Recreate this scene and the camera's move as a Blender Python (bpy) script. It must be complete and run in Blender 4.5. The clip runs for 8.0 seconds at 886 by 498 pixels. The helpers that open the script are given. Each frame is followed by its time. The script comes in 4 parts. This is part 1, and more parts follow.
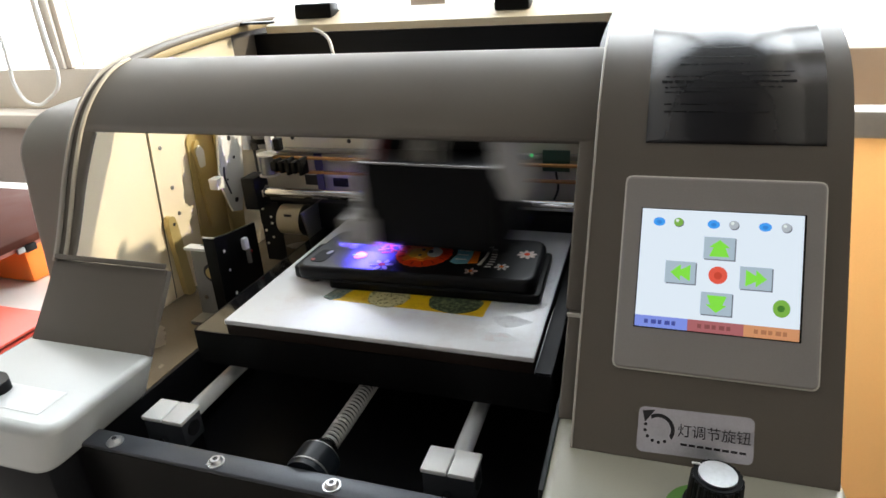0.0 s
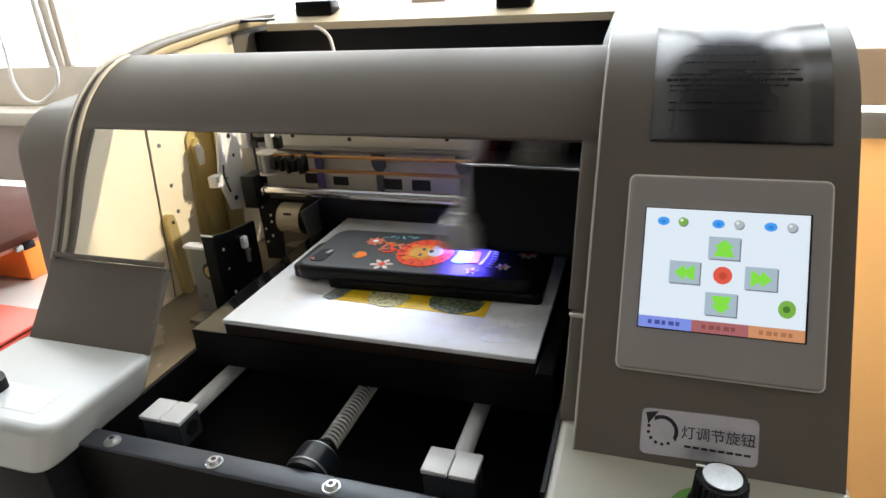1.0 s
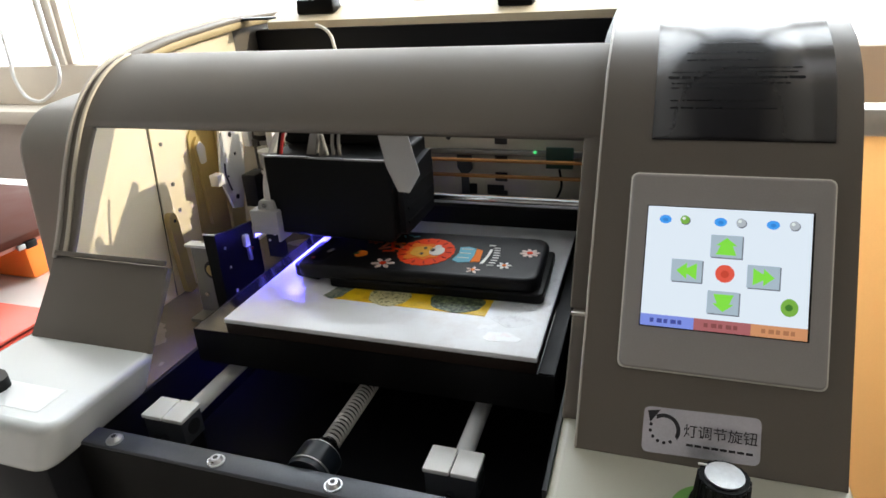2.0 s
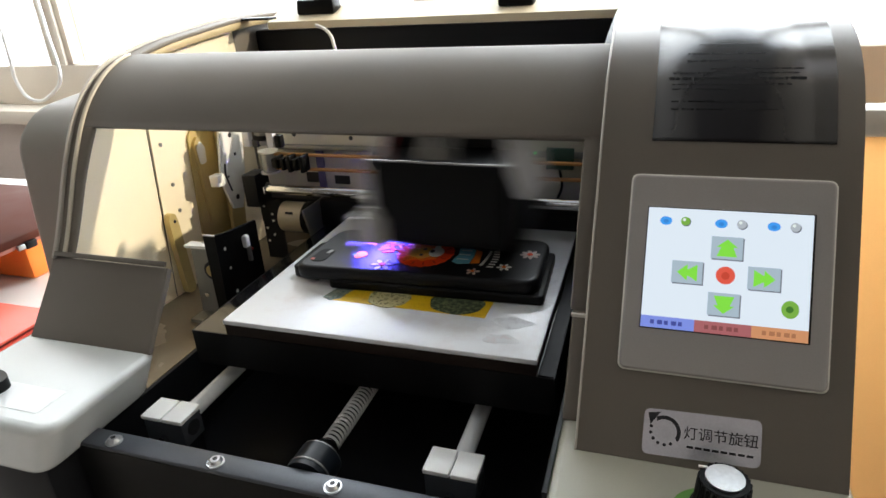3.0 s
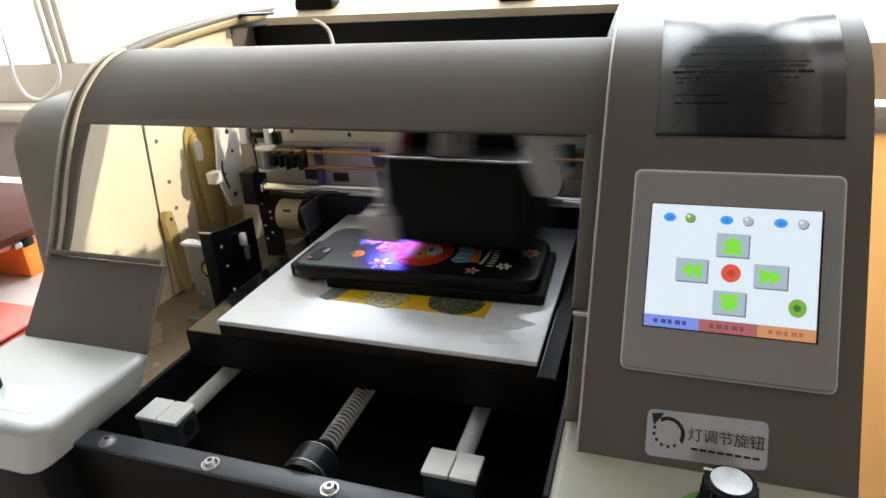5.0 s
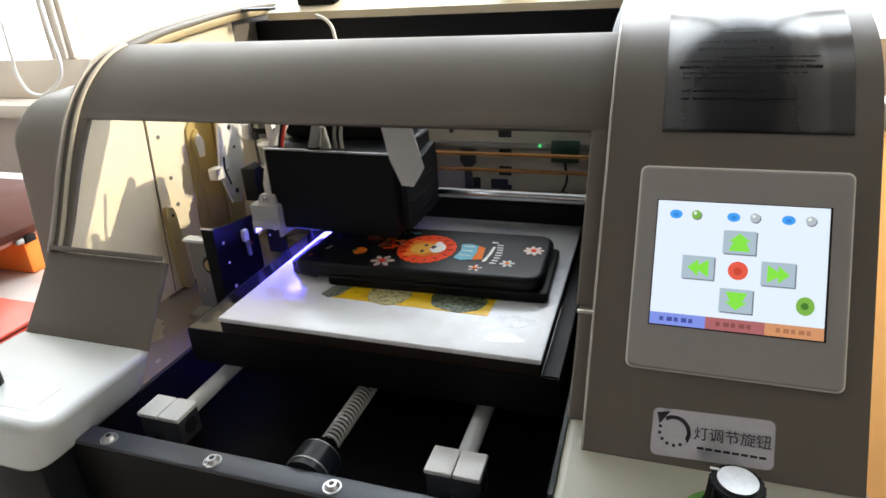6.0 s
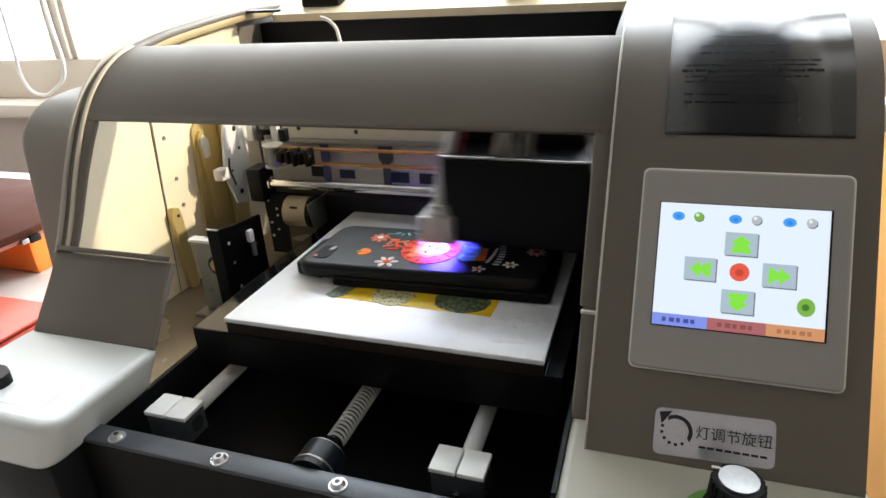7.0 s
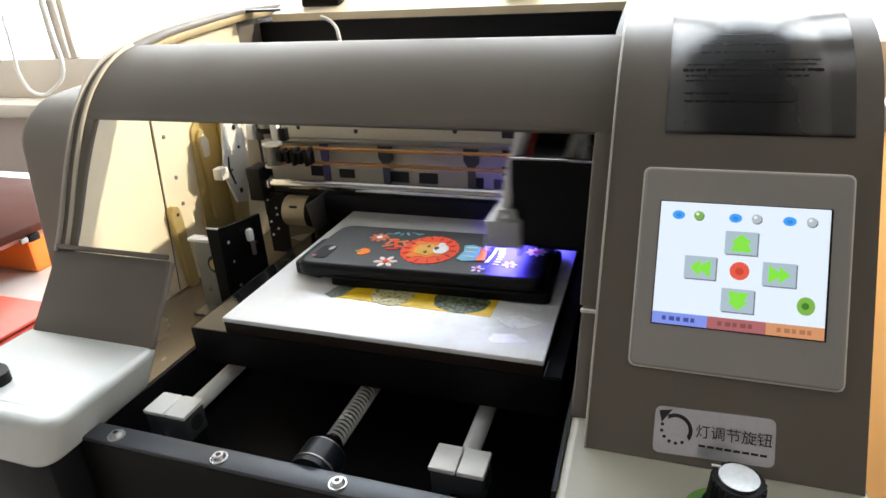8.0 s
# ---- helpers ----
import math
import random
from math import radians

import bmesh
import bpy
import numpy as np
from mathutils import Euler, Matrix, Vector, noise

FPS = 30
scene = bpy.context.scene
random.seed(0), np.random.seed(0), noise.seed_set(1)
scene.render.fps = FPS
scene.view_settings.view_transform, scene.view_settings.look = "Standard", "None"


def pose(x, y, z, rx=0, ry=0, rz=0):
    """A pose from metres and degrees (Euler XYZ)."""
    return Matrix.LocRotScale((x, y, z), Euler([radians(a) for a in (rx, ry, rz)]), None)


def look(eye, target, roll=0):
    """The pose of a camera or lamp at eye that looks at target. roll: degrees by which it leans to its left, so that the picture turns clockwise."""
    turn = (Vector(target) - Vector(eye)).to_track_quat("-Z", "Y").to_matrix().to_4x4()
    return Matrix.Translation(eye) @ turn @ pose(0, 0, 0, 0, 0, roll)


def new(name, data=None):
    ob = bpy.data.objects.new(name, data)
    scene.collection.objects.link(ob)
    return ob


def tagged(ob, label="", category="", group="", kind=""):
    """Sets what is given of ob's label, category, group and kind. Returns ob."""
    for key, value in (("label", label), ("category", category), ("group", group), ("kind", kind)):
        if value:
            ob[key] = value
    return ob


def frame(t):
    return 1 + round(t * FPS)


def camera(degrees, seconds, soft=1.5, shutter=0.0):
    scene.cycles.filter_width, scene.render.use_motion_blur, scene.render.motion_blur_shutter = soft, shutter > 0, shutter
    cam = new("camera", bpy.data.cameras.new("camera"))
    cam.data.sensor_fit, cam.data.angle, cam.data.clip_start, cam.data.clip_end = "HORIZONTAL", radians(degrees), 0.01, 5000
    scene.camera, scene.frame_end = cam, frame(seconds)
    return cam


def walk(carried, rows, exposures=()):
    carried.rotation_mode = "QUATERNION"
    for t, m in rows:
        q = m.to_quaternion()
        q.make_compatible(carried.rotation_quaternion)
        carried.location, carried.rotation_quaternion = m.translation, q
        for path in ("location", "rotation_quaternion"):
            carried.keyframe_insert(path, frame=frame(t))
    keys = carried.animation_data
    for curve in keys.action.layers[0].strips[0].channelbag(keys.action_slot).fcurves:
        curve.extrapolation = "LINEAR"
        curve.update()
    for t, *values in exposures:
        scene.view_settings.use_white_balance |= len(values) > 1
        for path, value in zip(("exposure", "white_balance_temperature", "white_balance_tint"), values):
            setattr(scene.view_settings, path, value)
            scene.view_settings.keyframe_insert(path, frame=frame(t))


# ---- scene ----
PATH = [
    (0, (0.23646, -0.26702, 0.30302), (-0.05970, 0.60117, -0.09517), -3.473),
    (0.5, (0.23607, -0.26598, 0.30230), (-0.05973, 0.60260, -0.09529), -3.321),
    (1, (0.23455, -0.26482, 0.30151), (-0.06046, 0.60357, -0.09708), -3.228),
    (1.5, (0.23451, -0.26457, 0.30137), (-0.06206, 0.60233, -0.09928), -3.316),
    (3, (0.23450, -0.26354, 0.30200), (-0.06354, 0.60236, -0.09972), -3.356),
    (3.5, (0.23404, -0.26276, 0.30176), (-0.06420, 0.60271, -0.10073), -3.311),
    (4, (0.23402, -0.26198, 0.30045), (-0.06432, 0.60414, -0.10059), -3.288),
    (4.5, (0.23398, -0.26014, 0.29954), (-0.06460, 0.60573, -0.10186), -3.332),
    (6, (0.23193, -0.25647, 0.29798), (-0.06916, 0.60543, -0.11002), -3.373),
    (6.5, (0.23132, -0.25809, 0.29987), (-0.07056, 0.60306, -0.10911), -3.246),
    (7, (0.23138, -0.25958, 0.29998), (-0.07174, 0.60151, -0.10825), -3.340),
    (7.5, (0.23061, -0.26101, 0.29946), (-0.07181, 0.60087, -0.10760), -3.250),
    (8, (0.23077, -0.26032, 0.29912), (-0.07038, 0.60197, -0.10804), -3.179),
]
cam = camera(70.96, 8.0, soft=1.6, shutter=0.5)
walk(cam, [(t, look(eye, target, roll)) for t, eye, target, roll in PATH], exposures=[(0.0, -0.16), (4.5, -0.16), (6.0, -0.03), (8.0, -0.03)])

# ---- daylight from the window wall behind the machine ----
world = bpy.data.worlds.new("sky")
scene.world = world
world.use_nodes = True
sky = world.node_tree.nodes.new("ShaderNodeTexSky")
sky.sky_type, sky.sun_disc = "NISHITA", False
SUN_WAY = Vector((1.0, 0.33, 0.50)).normalized()
sky.sun_elevation = math.asin(SUN_WAY.z)
sky.sun_rotation = math.atan2(SUN_WAY.x, SUN_WAY.y)
world.node_tree.links.new(sky.outputs[0], world.node_tree.nodes["Background"].inputs["Color"])
world.node_tree.nodes["Background"].inputs["Strength"].default_value = 0.15

sun = new("sun", bpy.data.lights.new("sun", "SUN"))
sun.data.energy, sun.data.angle, sun.data.color = 3.6, radians(0.6), (1.0, 0.89, 0.68)
sun.matrix_world = look(SUN_WAY * 5, (0, 0, 0))

win = new("window_daylight", bpy.data.lights.new("window_daylight", "AREA"))
win.data.shape, win.data.size, win.data.size_y, win.data.energy = "RECTANGLE", 3.4, 1.98, 172.0
win.data.color = (0.86, 0.94, 1.0)
win.matrix_world = look((-0.25, 1.34, 1.01), (-0.25, 0.0, 1.01))

Z0 = 0.12        # the print bed's top stands this high over the desk
DECK = -0.013    # deck height, from the bed's top


# ---- materials ----
def mat(name, colour, rough=0.5, metal=0.0, vary=0.06, grain=60.0, bump=0.05, blotch=6.0, coat=0.0, spec=0.5, emit=None, power=0.0, sheen_rough=0.12):
    m = bpy.data.materials.new(name)
    m.use_nodes = True
    nt = m.node_tree
    b = nt.nodes["Principled BSDF"]
    b.inputs["Base Color"].default_value = (*colour, 1)
    b.inputs["Metallic"].default_value = metal
    b.inputs["Specular IOR Level"].default_value = spec
    b.inputs["Coat Weight"].default_value = coat
    b.inputs["Coat Roughness"].default_value = 0.08
    if emit:
        b.inputs["Emission Color"].default_value = (*emit, 1)
        b.inputs["Emission Strength"].default_value = power
    tc = nt.nodes.new("ShaderNodeTexCoord")
    fine, wide = nt.nodes.new("ShaderNodeTexNoise"), nt.nodes.new("ShaderNodeTexNoise")
    fine.inputs["Scale"].default_value, fine.inputs["Detail"].default_value = grain * 20, 4
    wide.inputs["Scale"].default_value, wide.inputs["Detail"].default_value = blotch * 4, 5
    for n in (fine, wide):
        nt.links.new(tc.outputs["Object"], n.inputs["Vector"])
    both = nt.nodes.new("ShaderNodeMath")
    both.operation = "ADD"
    nt.links.new(fine.outputs["Fac"], both.inputs[0])
    nt.links.new(wide.outputs["Fac"], both.inputs[1])
    span = nt.nodes.new("ShaderNodeMapRange")
    span.inputs["From Min"].default_value, span.inputs["From Max"].default_value = 0.6, 1.4
    span.inputs["To Min"].default_value, span.inputs["To Max"].default_value = 1 - vary, 1 + vary
    nt.links.new(both.outputs[0], span.inputs["Value"])
    tint = nt.nodes.new("ShaderNodeVectorMath")
    tint.operation = "SCALE"
    tint.inputs[0].default_value = colour
    nt.links.new(span.outputs[0], tint.inputs["Scale"])
    nt.links.new(tint.outputs[0], b.inputs["Base Color"])
    rr = nt.nodes.new("ShaderNodeMapRange")
    rr.inputs["From Min"].default_value, rr.inputs["From Max"].default_value = 0.3, 0.7
    rr.inputs["To Min"].default_value, rr.inputs["To Max"].default_value = max(0.02, rough - sheen_rough / 2), min(1, rough + sheen_rough / 2)
    nt.links.new(wide.outputs["Fac"], rr.inputs["Value"])
    nt.links.new(rr.outputs[0], b.inputs["Roughness"])
    if bump:
        bp = nt.nodes.new("ShaderNodeBump")
        bp.inputs["Strength"].default_value, bp.inputs["Distance"].default_value = bump, 0.0006
        nt.links.new(fine.outputs["Fac"], bp.inputs["Height"])
        nt.links.new(bp.outputs[0], b.inputs["Normal"])
    return m


# fascia tone: the deck's own paint with its shade put into the colour
SHELL = mat("shaded_shell_paint", (0.170, 0.151, 0.129), 0.55, vary=0.05, grain=90, bump=0.12, spec=0.18)
# shell paint lightened; the pod's side light sits in the colour
LIT_POD = mat("lit_pod_paint", (0.29, 0.268, 0.240), 0.55, vary=0.05, grain=90, bump=0.12, spec=0.18)
# hood paint darkened: the tower's dimmer lighting is painted in
SHADED_TOWER = mat("shaded_tower_paint", (0.138, 0.119, 0.099), 0.40, vary=0.05, grain=90, bump=0.12)
# right deck's weaker daylight, put into a darker, yellower deck paint
SHADED_DECK = mat("shaded_deck_paint", (0.36, 0.35, 0.285), 0.40, vary=0.05, grain=90, bump=0.1)
THREAD = mat("oiled_steel_thread", (0.92, 0.92, 0.91), 0.24, 0.45, vary=0.1)
# same body paint as the shell, lightened as its upward face is lit
LIT_DECK = mat("lit_deck_paint", (0.68, 0.71, 0.71), 0.26, vary=0.03, grain=90, bump=0.1, sheen_rough=0.02)
TRIM = mat("pale_trim", (0.72, 0.70, 0.64), 0.35)
BLACK = mat("black_powder_coat", (0.010, 0.0105, 0.013), 0.50, spec=0.2, vary=0.25, grain=80, bump=0.15)
BLACKP = mat("black_plastic", (0.0045, 0.0045, 0.005), 0.40, spec=0.15, vary=0.2, bump=0.06)
GREYBAR = mat("dark_anodised_bar", (0.080, 0.088, 0.104), 0.40, 0.25, vary=0.15, bump=0.1)
STEEL = mat("bright_steel", (0.72, 0.73, 0.75), 0.16, 1.0, vary=0.05, bump=0.02)
BRUSHED = mat("brushed_aluminium", (0.93, 0.94, 0.94), 0.36, 0.05, vary=0.04, bump=0.08)
SCREWSTEEL = mat("dull_screw_steel", (0.62, 0.63, 0.65), 0.32, 0.9, vary=0.12, bump=0.05)
ZINC = mat("zinc_sheet", (0.30, 0.30, 0.29), 0.4, 0.7, vary=0.1, bump=0.05)
SHEET = mat("pale_painted_sheet", (0.72, 0.68, 0.58), 0.5, vary=0.08)
CREAM = mat("cream_panel", (0.88, 0.77, 0.57), 0.55, vary=0.05, bump=0.05)
OLIVE = mat("yellow_zinc_sheet", (0.58, 0.45, 0.19), 0.42, 0.3, vary=0.15)
WHITE = mat("white_plastic", (0.84, 0.83, 0.80), 0.4)
EDGE = mat("brown_board_edge", (0.018, 0.011, 0.008), 0.6, spec=0.2, vary=0.3)
BELT = mat("amber_belt", (0.50, 0.24, 0.07), 0.5, vary=0.1)
FLOORP = mat("inner_floor_sheet", (0.25, 0.20, 0.14), 0.26, 0.35, vary=0.15, bump=0.08)
GREYBOX = mat("lamp_box_grey", (0.46, 0.46, 0.45), 0.4)
CABLE = mat("white_ribbon_cable", (0.62, 0.62, 0.62), 0.5)
UV = mat("violet_lamp_glow", (0.3, 0.2, 1.0), 0.5, emit=(0.10, 0.085, 1.0), power=185.0, bump=0)
SCREENW = mat("screen_white", (0.05, 0.05, 0.05), 0.12, emit=(0.80, 0.90, 1.0), power=1.0, bump=0)
DARKFILM = mat("smoky_mirror_film", (0.009, 0.008, 0.010), 0.20, 0.0, vary=0.06, bump=0.0, sheen_rough=0.06, spec=0.26)
DEEPBLACK = mat("deep_black_lacquer", (0.0018, 0.0018, 0.0020), 0.35, spec=0.2, vary=0.2)
GLOSSBLACK = mat("black_glossy_plate", (0.006, 0.006, 0.007), 0.14, spec=0.6, vary=0.2, bump=0.03)
DRUM = mat("cream_drum_plastic", (0.50, 0.44, 0.32), 0.45, vary=0.08)
ROD = mat("hard_chrome", (0.94, 0.97, 1.0), 0.14, 0.08, vary=0.03, bump=0.02, sheen_rough=0.02)
BRONZE = mat("dull_yellow_plating", (0.40, 0.31, 0.16), 0.5, 0.2, vary=0.15)
BEIGE = mat("beige_trim", (0.58, 0.53, 0.43), 0.4)
SOFTTRIM = mat("grey_trim", (0.48, 0.455, 0.415), 0.4)
FAINT = mat("faded_print", (0.004, 0.004, 0.005), 0.30, spec=0.20)
INK = mat("dark_ink", (0.02, 0.02, 0.025), 0.5)


def mottled(name, a, b, scale, rough=0.4, lo=0.42, hi=0.58, detail=5.0, bump=0.05):
    """Two colours in uneven blotches."""
    m = mat(name, a, rough, bump=bump)
    nt = m.node_tree
    tc, n, r = nt.nodes.new("ShaderNodeTexCoord"), nt.nodes.new("ShaderNodeTexNoise"), nt.nodes.new("ShaderNodeValToRGB")
    n.inputs["Scale"].default_value, n.inputs["Detail"].default_value, n.inputs["Roughness"].default_value = scale, detail, 0.65
    r.color_ramp.elements[0].position, r.color_ramp.elements[0].color = lo, (*a, 1)
    r.color_ramp.elements[1].position, r.color_ramp.elements[1].color = hi, (*b, 1)
    nt.links.new(tc.outputs["Object"], n.inputs["Vector"])
    nt.links.new(n.outputs["Fac"], r.inputs["Fac"])
    nt.links.new(r.outputs["Color"], nt.nodes["Principled BSDF"].inputs["Base Color"])
    return m


def glow(name, colour, power=1.0):
    return mat(name, (0.03, 0.03, 0.03), 0.15, emit=colour, power=power, bump=0)


BED = mottled("white_glass_bed", (0.88, 0.90, 0.93), (0.76, 0.73, 0.74), 26.0, 0.22, 0.52, 0.78, 7.0, 0.02)
BED.node_tree.nodes["Principled BSDF"].inputs["Specular IOR Level"].default_value = 0.45


# ---- mesh helpers: all sizes from the bed's front corner, z from the bed's top ----
def part(name, bm, material, parent=None, label="", smooth=True, category="", kind="", group=""):
    bmesh.ops.recalc_face_normals(bm, faces=bm.faces[:])
    me = bpy.data.meshes.new(name)
    bm.to_mesh(me)
    bm.free()
    me.transform(Matrix.Translation((0, 0, Z0)))
    for m in material if isinstance(material, (list, tuple)) else [material]:
        me.materials.append(m)
    if smooth:
        me.shade_smooth()
        me.set_sharp_from_angle(angle=radians(35))
    ob = new(name, me)
    if parent:
        ob.parent = parent
    return tagged(ob, label, category, group, kind)


def thing(name, label, category, group="", kind=""):
    return tagged(new(name), label, category, group, kind)


def add_box(bm, x0, x1, y0, y1, z0, z1, r=0.0, seg=2, turn=None):
    vs = bmesh.ops.create_cube(bm, size=1)["verts"]
    m = Matrix.Translation(((x0 + x1) / 2, (y0 + y1) / 2, (z0 + z1) / 2)) @ Matrix.Diagonal((x1 - x0, y1 - y0, z1 - z0, 1))
    bmesh.ops.transform(bm, matrix=m, verts=vs)
    if r:
        es = list({e for v in vs for e in v.link_edges})
        vs = [v for f in bmesh.ops.bevel(bm, geom=es, offset=r, segments=seg, affect="EDGES", profile=0.5)["faces"] for v in f.verts] + [v for v in vs if v.is_valid]
        vs = list(set(vs))
    if turn:
        bmesh.ops.transform(bm, matrix=turn, verts=vs)
    return vs


def box(*a, **k):
    bm = bmesh.new()
    add_box(bm, *a, **k)
    return bm


def add_rod(bm, a, b, r, seg=20, r2=None):
    a, b = Vector(a), Vector(b)
    m = Matrix.Translation((a + b) / 2) @ (b - a).to_track_quat("Z", "Y").to_matrix().to_4x4()
    return bmesh.ops.create_cone(bm, cap_ends=True, segments=seg, radius1=r, radius2=r if r2 is None else r2, depth=(b - a).length, matrix=m)["verts"]


def rod(a, b, r, seg=20, r2=None):
    bm = bmesh.new()
    add_rod(bm, a, b, r, seg, r2)
    return bm


def prism(points, lo, hi, axis="x"):
    """A closed outline pulled along an axis; outline points are the two other coordinates in x, y, z order."""
    bm = bmesh.new()
    put = {"x": lambda p, v: (v, p[0], p[1]), "y": lambda p, v: (p[0], v, p[1]), "z": lambda p, v: (p[0], p[1], v)}[axis]
    a = [bm.verts.new(put(p, lo)) for p in points]
    b = [bm.verts.new(put(p, hi)) for p in points]
    n = len(points)
    bm.faces.new(a)
    bm.faces.new(b[::-1])
    for i in range(n):
        bm.faces.new((a[i], b[i], b[(i + 1) % n], a[(i + 1) % n]))
    return bm


def rounded(points, r, seg=5):
    """An outline with its corners rounded."""
    out = []
    n = len(points)
    for i in range(n):
        p, a, b = Vector(points[i]), Vector(points[i - 1]), Vector(points[(i + 1) % n])
        q = min(r, (a - p).length * 0.45, (b - p).length * 0.45)
        s, e = p + (a - p).normalized() * q, p + (b - p).normalized() * q
        for k in range(seg + 1):
            t = k / seg
            out.append(tuple(s * (1 - t) ** 2 + p * 2 * t * (1 - t) + e * t * t))
    return out


def tube(points, r, seg=8, sub=6):
    """A round cable through points."""
    ps = [Vector(p) for p in points]
    ps = [ps[0] * 2 - ps[1]] + ps + [ps[-1] * 2 - ps[-2]]
    line = []
    for i in range(1, len(ps) - 2):
        for k in range(sub):
            t = k / sub
            line.append(0.5 * ((2 * ps[i]) + (ps[i + 1] - ps[i - 1]) * t + (2 * ps[i - 1] - 5 * ps[i] + 4 * ps[i + 1] - ps[i + 2]) * t * t + (3 * ps[i] - ps[i - 1] - 3 * ps[i + 1] + ps[i + 2]) * t ** 3))
    line.append(ps[-2])
    bm = bmesh.new()
    rings = []
    for i, p in enumerate(line):
        d = (line[min(i + 1, len(line) - 1)] - line[max(i - 1, 0)]).normalized()
        u = d.orthogonal().normalized() if i == 0 else (u - d * u.dot(d)).normalized()
        v = d.cross(u)
        rings.append([bm.verts.new(p + (u * math.cos(a) + v * math.sin(a)) * r) for a in (2 * math.pi * k / seg for k in range(seg))])
    for a, b in zip(rings, rings[1:]):
        for k in range(seg):
            bm.faces.new((a[k], a[(k + 1) % seg], b[(k + 1) % seg], b[k]))
    bm.faces.new(rings[0])
    bm.faces.new(rings[-1][::-1])
    return bm


def bevelled(ob, width, segments=3, thick=0.0, offset=-1.0):
    if thick:
        s = ob.modifiers.new("thickness", "SOLIDIFY")
        s.thickness, s.offset = thick, offset
    b = ob.modifiers.new("edges", "BEVEL")
    b.width, b.segments, b.limit_method, b.angle_limit = width, segments, "ANGLE", radians(40)
    return ob


# ---- the shell's side profile: y, z ----
KNOTS = [(-0.0238, -0.013), (0.0091, 0.0297), (0.0342, 0.0787), (0.0515, 0.1079), (0.0697, 0.1266), (0.0912, 0.139), (0.1201, 0.1454), (0.1514, 0.1503), (0.2325, 0.1576), (0.30, 0.159)]


def profile(off=0.0, lo=0.0, hi=9.0, sub=5):
    """The shell profile, moved out by off; lo, hi: from knot to knot."""
    ps = [Vector(p) for p in KNOTS]
    ps = [ps[0] * 2 - ps[1]] + ps + [ps[-1] * 2 - ps[-2]]
    n = max(2, int((hi - lo) * sub) + 1)
    out = []
    for k in range(n):
        s = lo + (hi - lo) * k / (n - 1)
        i = min(int(s), len(KNOTS) - 2)
        t = s - i
        a, b, c, d = ps[i : i + 4]
        p = 0.5 * ((2 * b) + (c - a) * t + (2 * a - 5 * b + 4 * c - d) * t * t + (3 * b - a - 3 * c + d) * t ** 3)
        g = (0.5 * ((c - a) + 2 * (2 * a - 5 * b + 4 * c - d) * t + 3 * (3 * b - a - 3 * c + d) * t * t)).normalized()
        out.append((p.x - g.y * off, p.y + g.x * off))
    return out


def strip(bm, prof, x0, x1):
    """A sheet that follows the profile, from x0 to x1 (numbers, or one number a point)."""
    a = [bm.verts.new((x0[i] if isinstance(x0, list) else x0, y, z)) for i, (y, z) in enumerate(prof)]
    b = [bm.verts.new((x1[i] if isinstance(x1, list) else x1, y, z)) for i, (y, z) in enumerate(prof)]
    for i in range(len(prof) - 1):
        bm.faces.new((a[i], b[i], b[i + 1], a[i + 1]))
    return bm


def on_front(x, s, off):
    """A place on the sloping tower front: s metres up the slope from its foot, off in front of it."""
    base, top = Vector((-0.0425, -0.013)), Vector((0.0210, 0.0950))
    d = (top - base).normalized()
    return Vector((x, base.x + d.x * s - d.y * off, base.y + d.y * s + d.x * off))


FRONT = Matrix.Translation(on_front(0, 0, 0)) @ Matrix.Rotation(math.atan2(0.108, 0.0635), 4, "X")   # x across, y up the slope, z outward


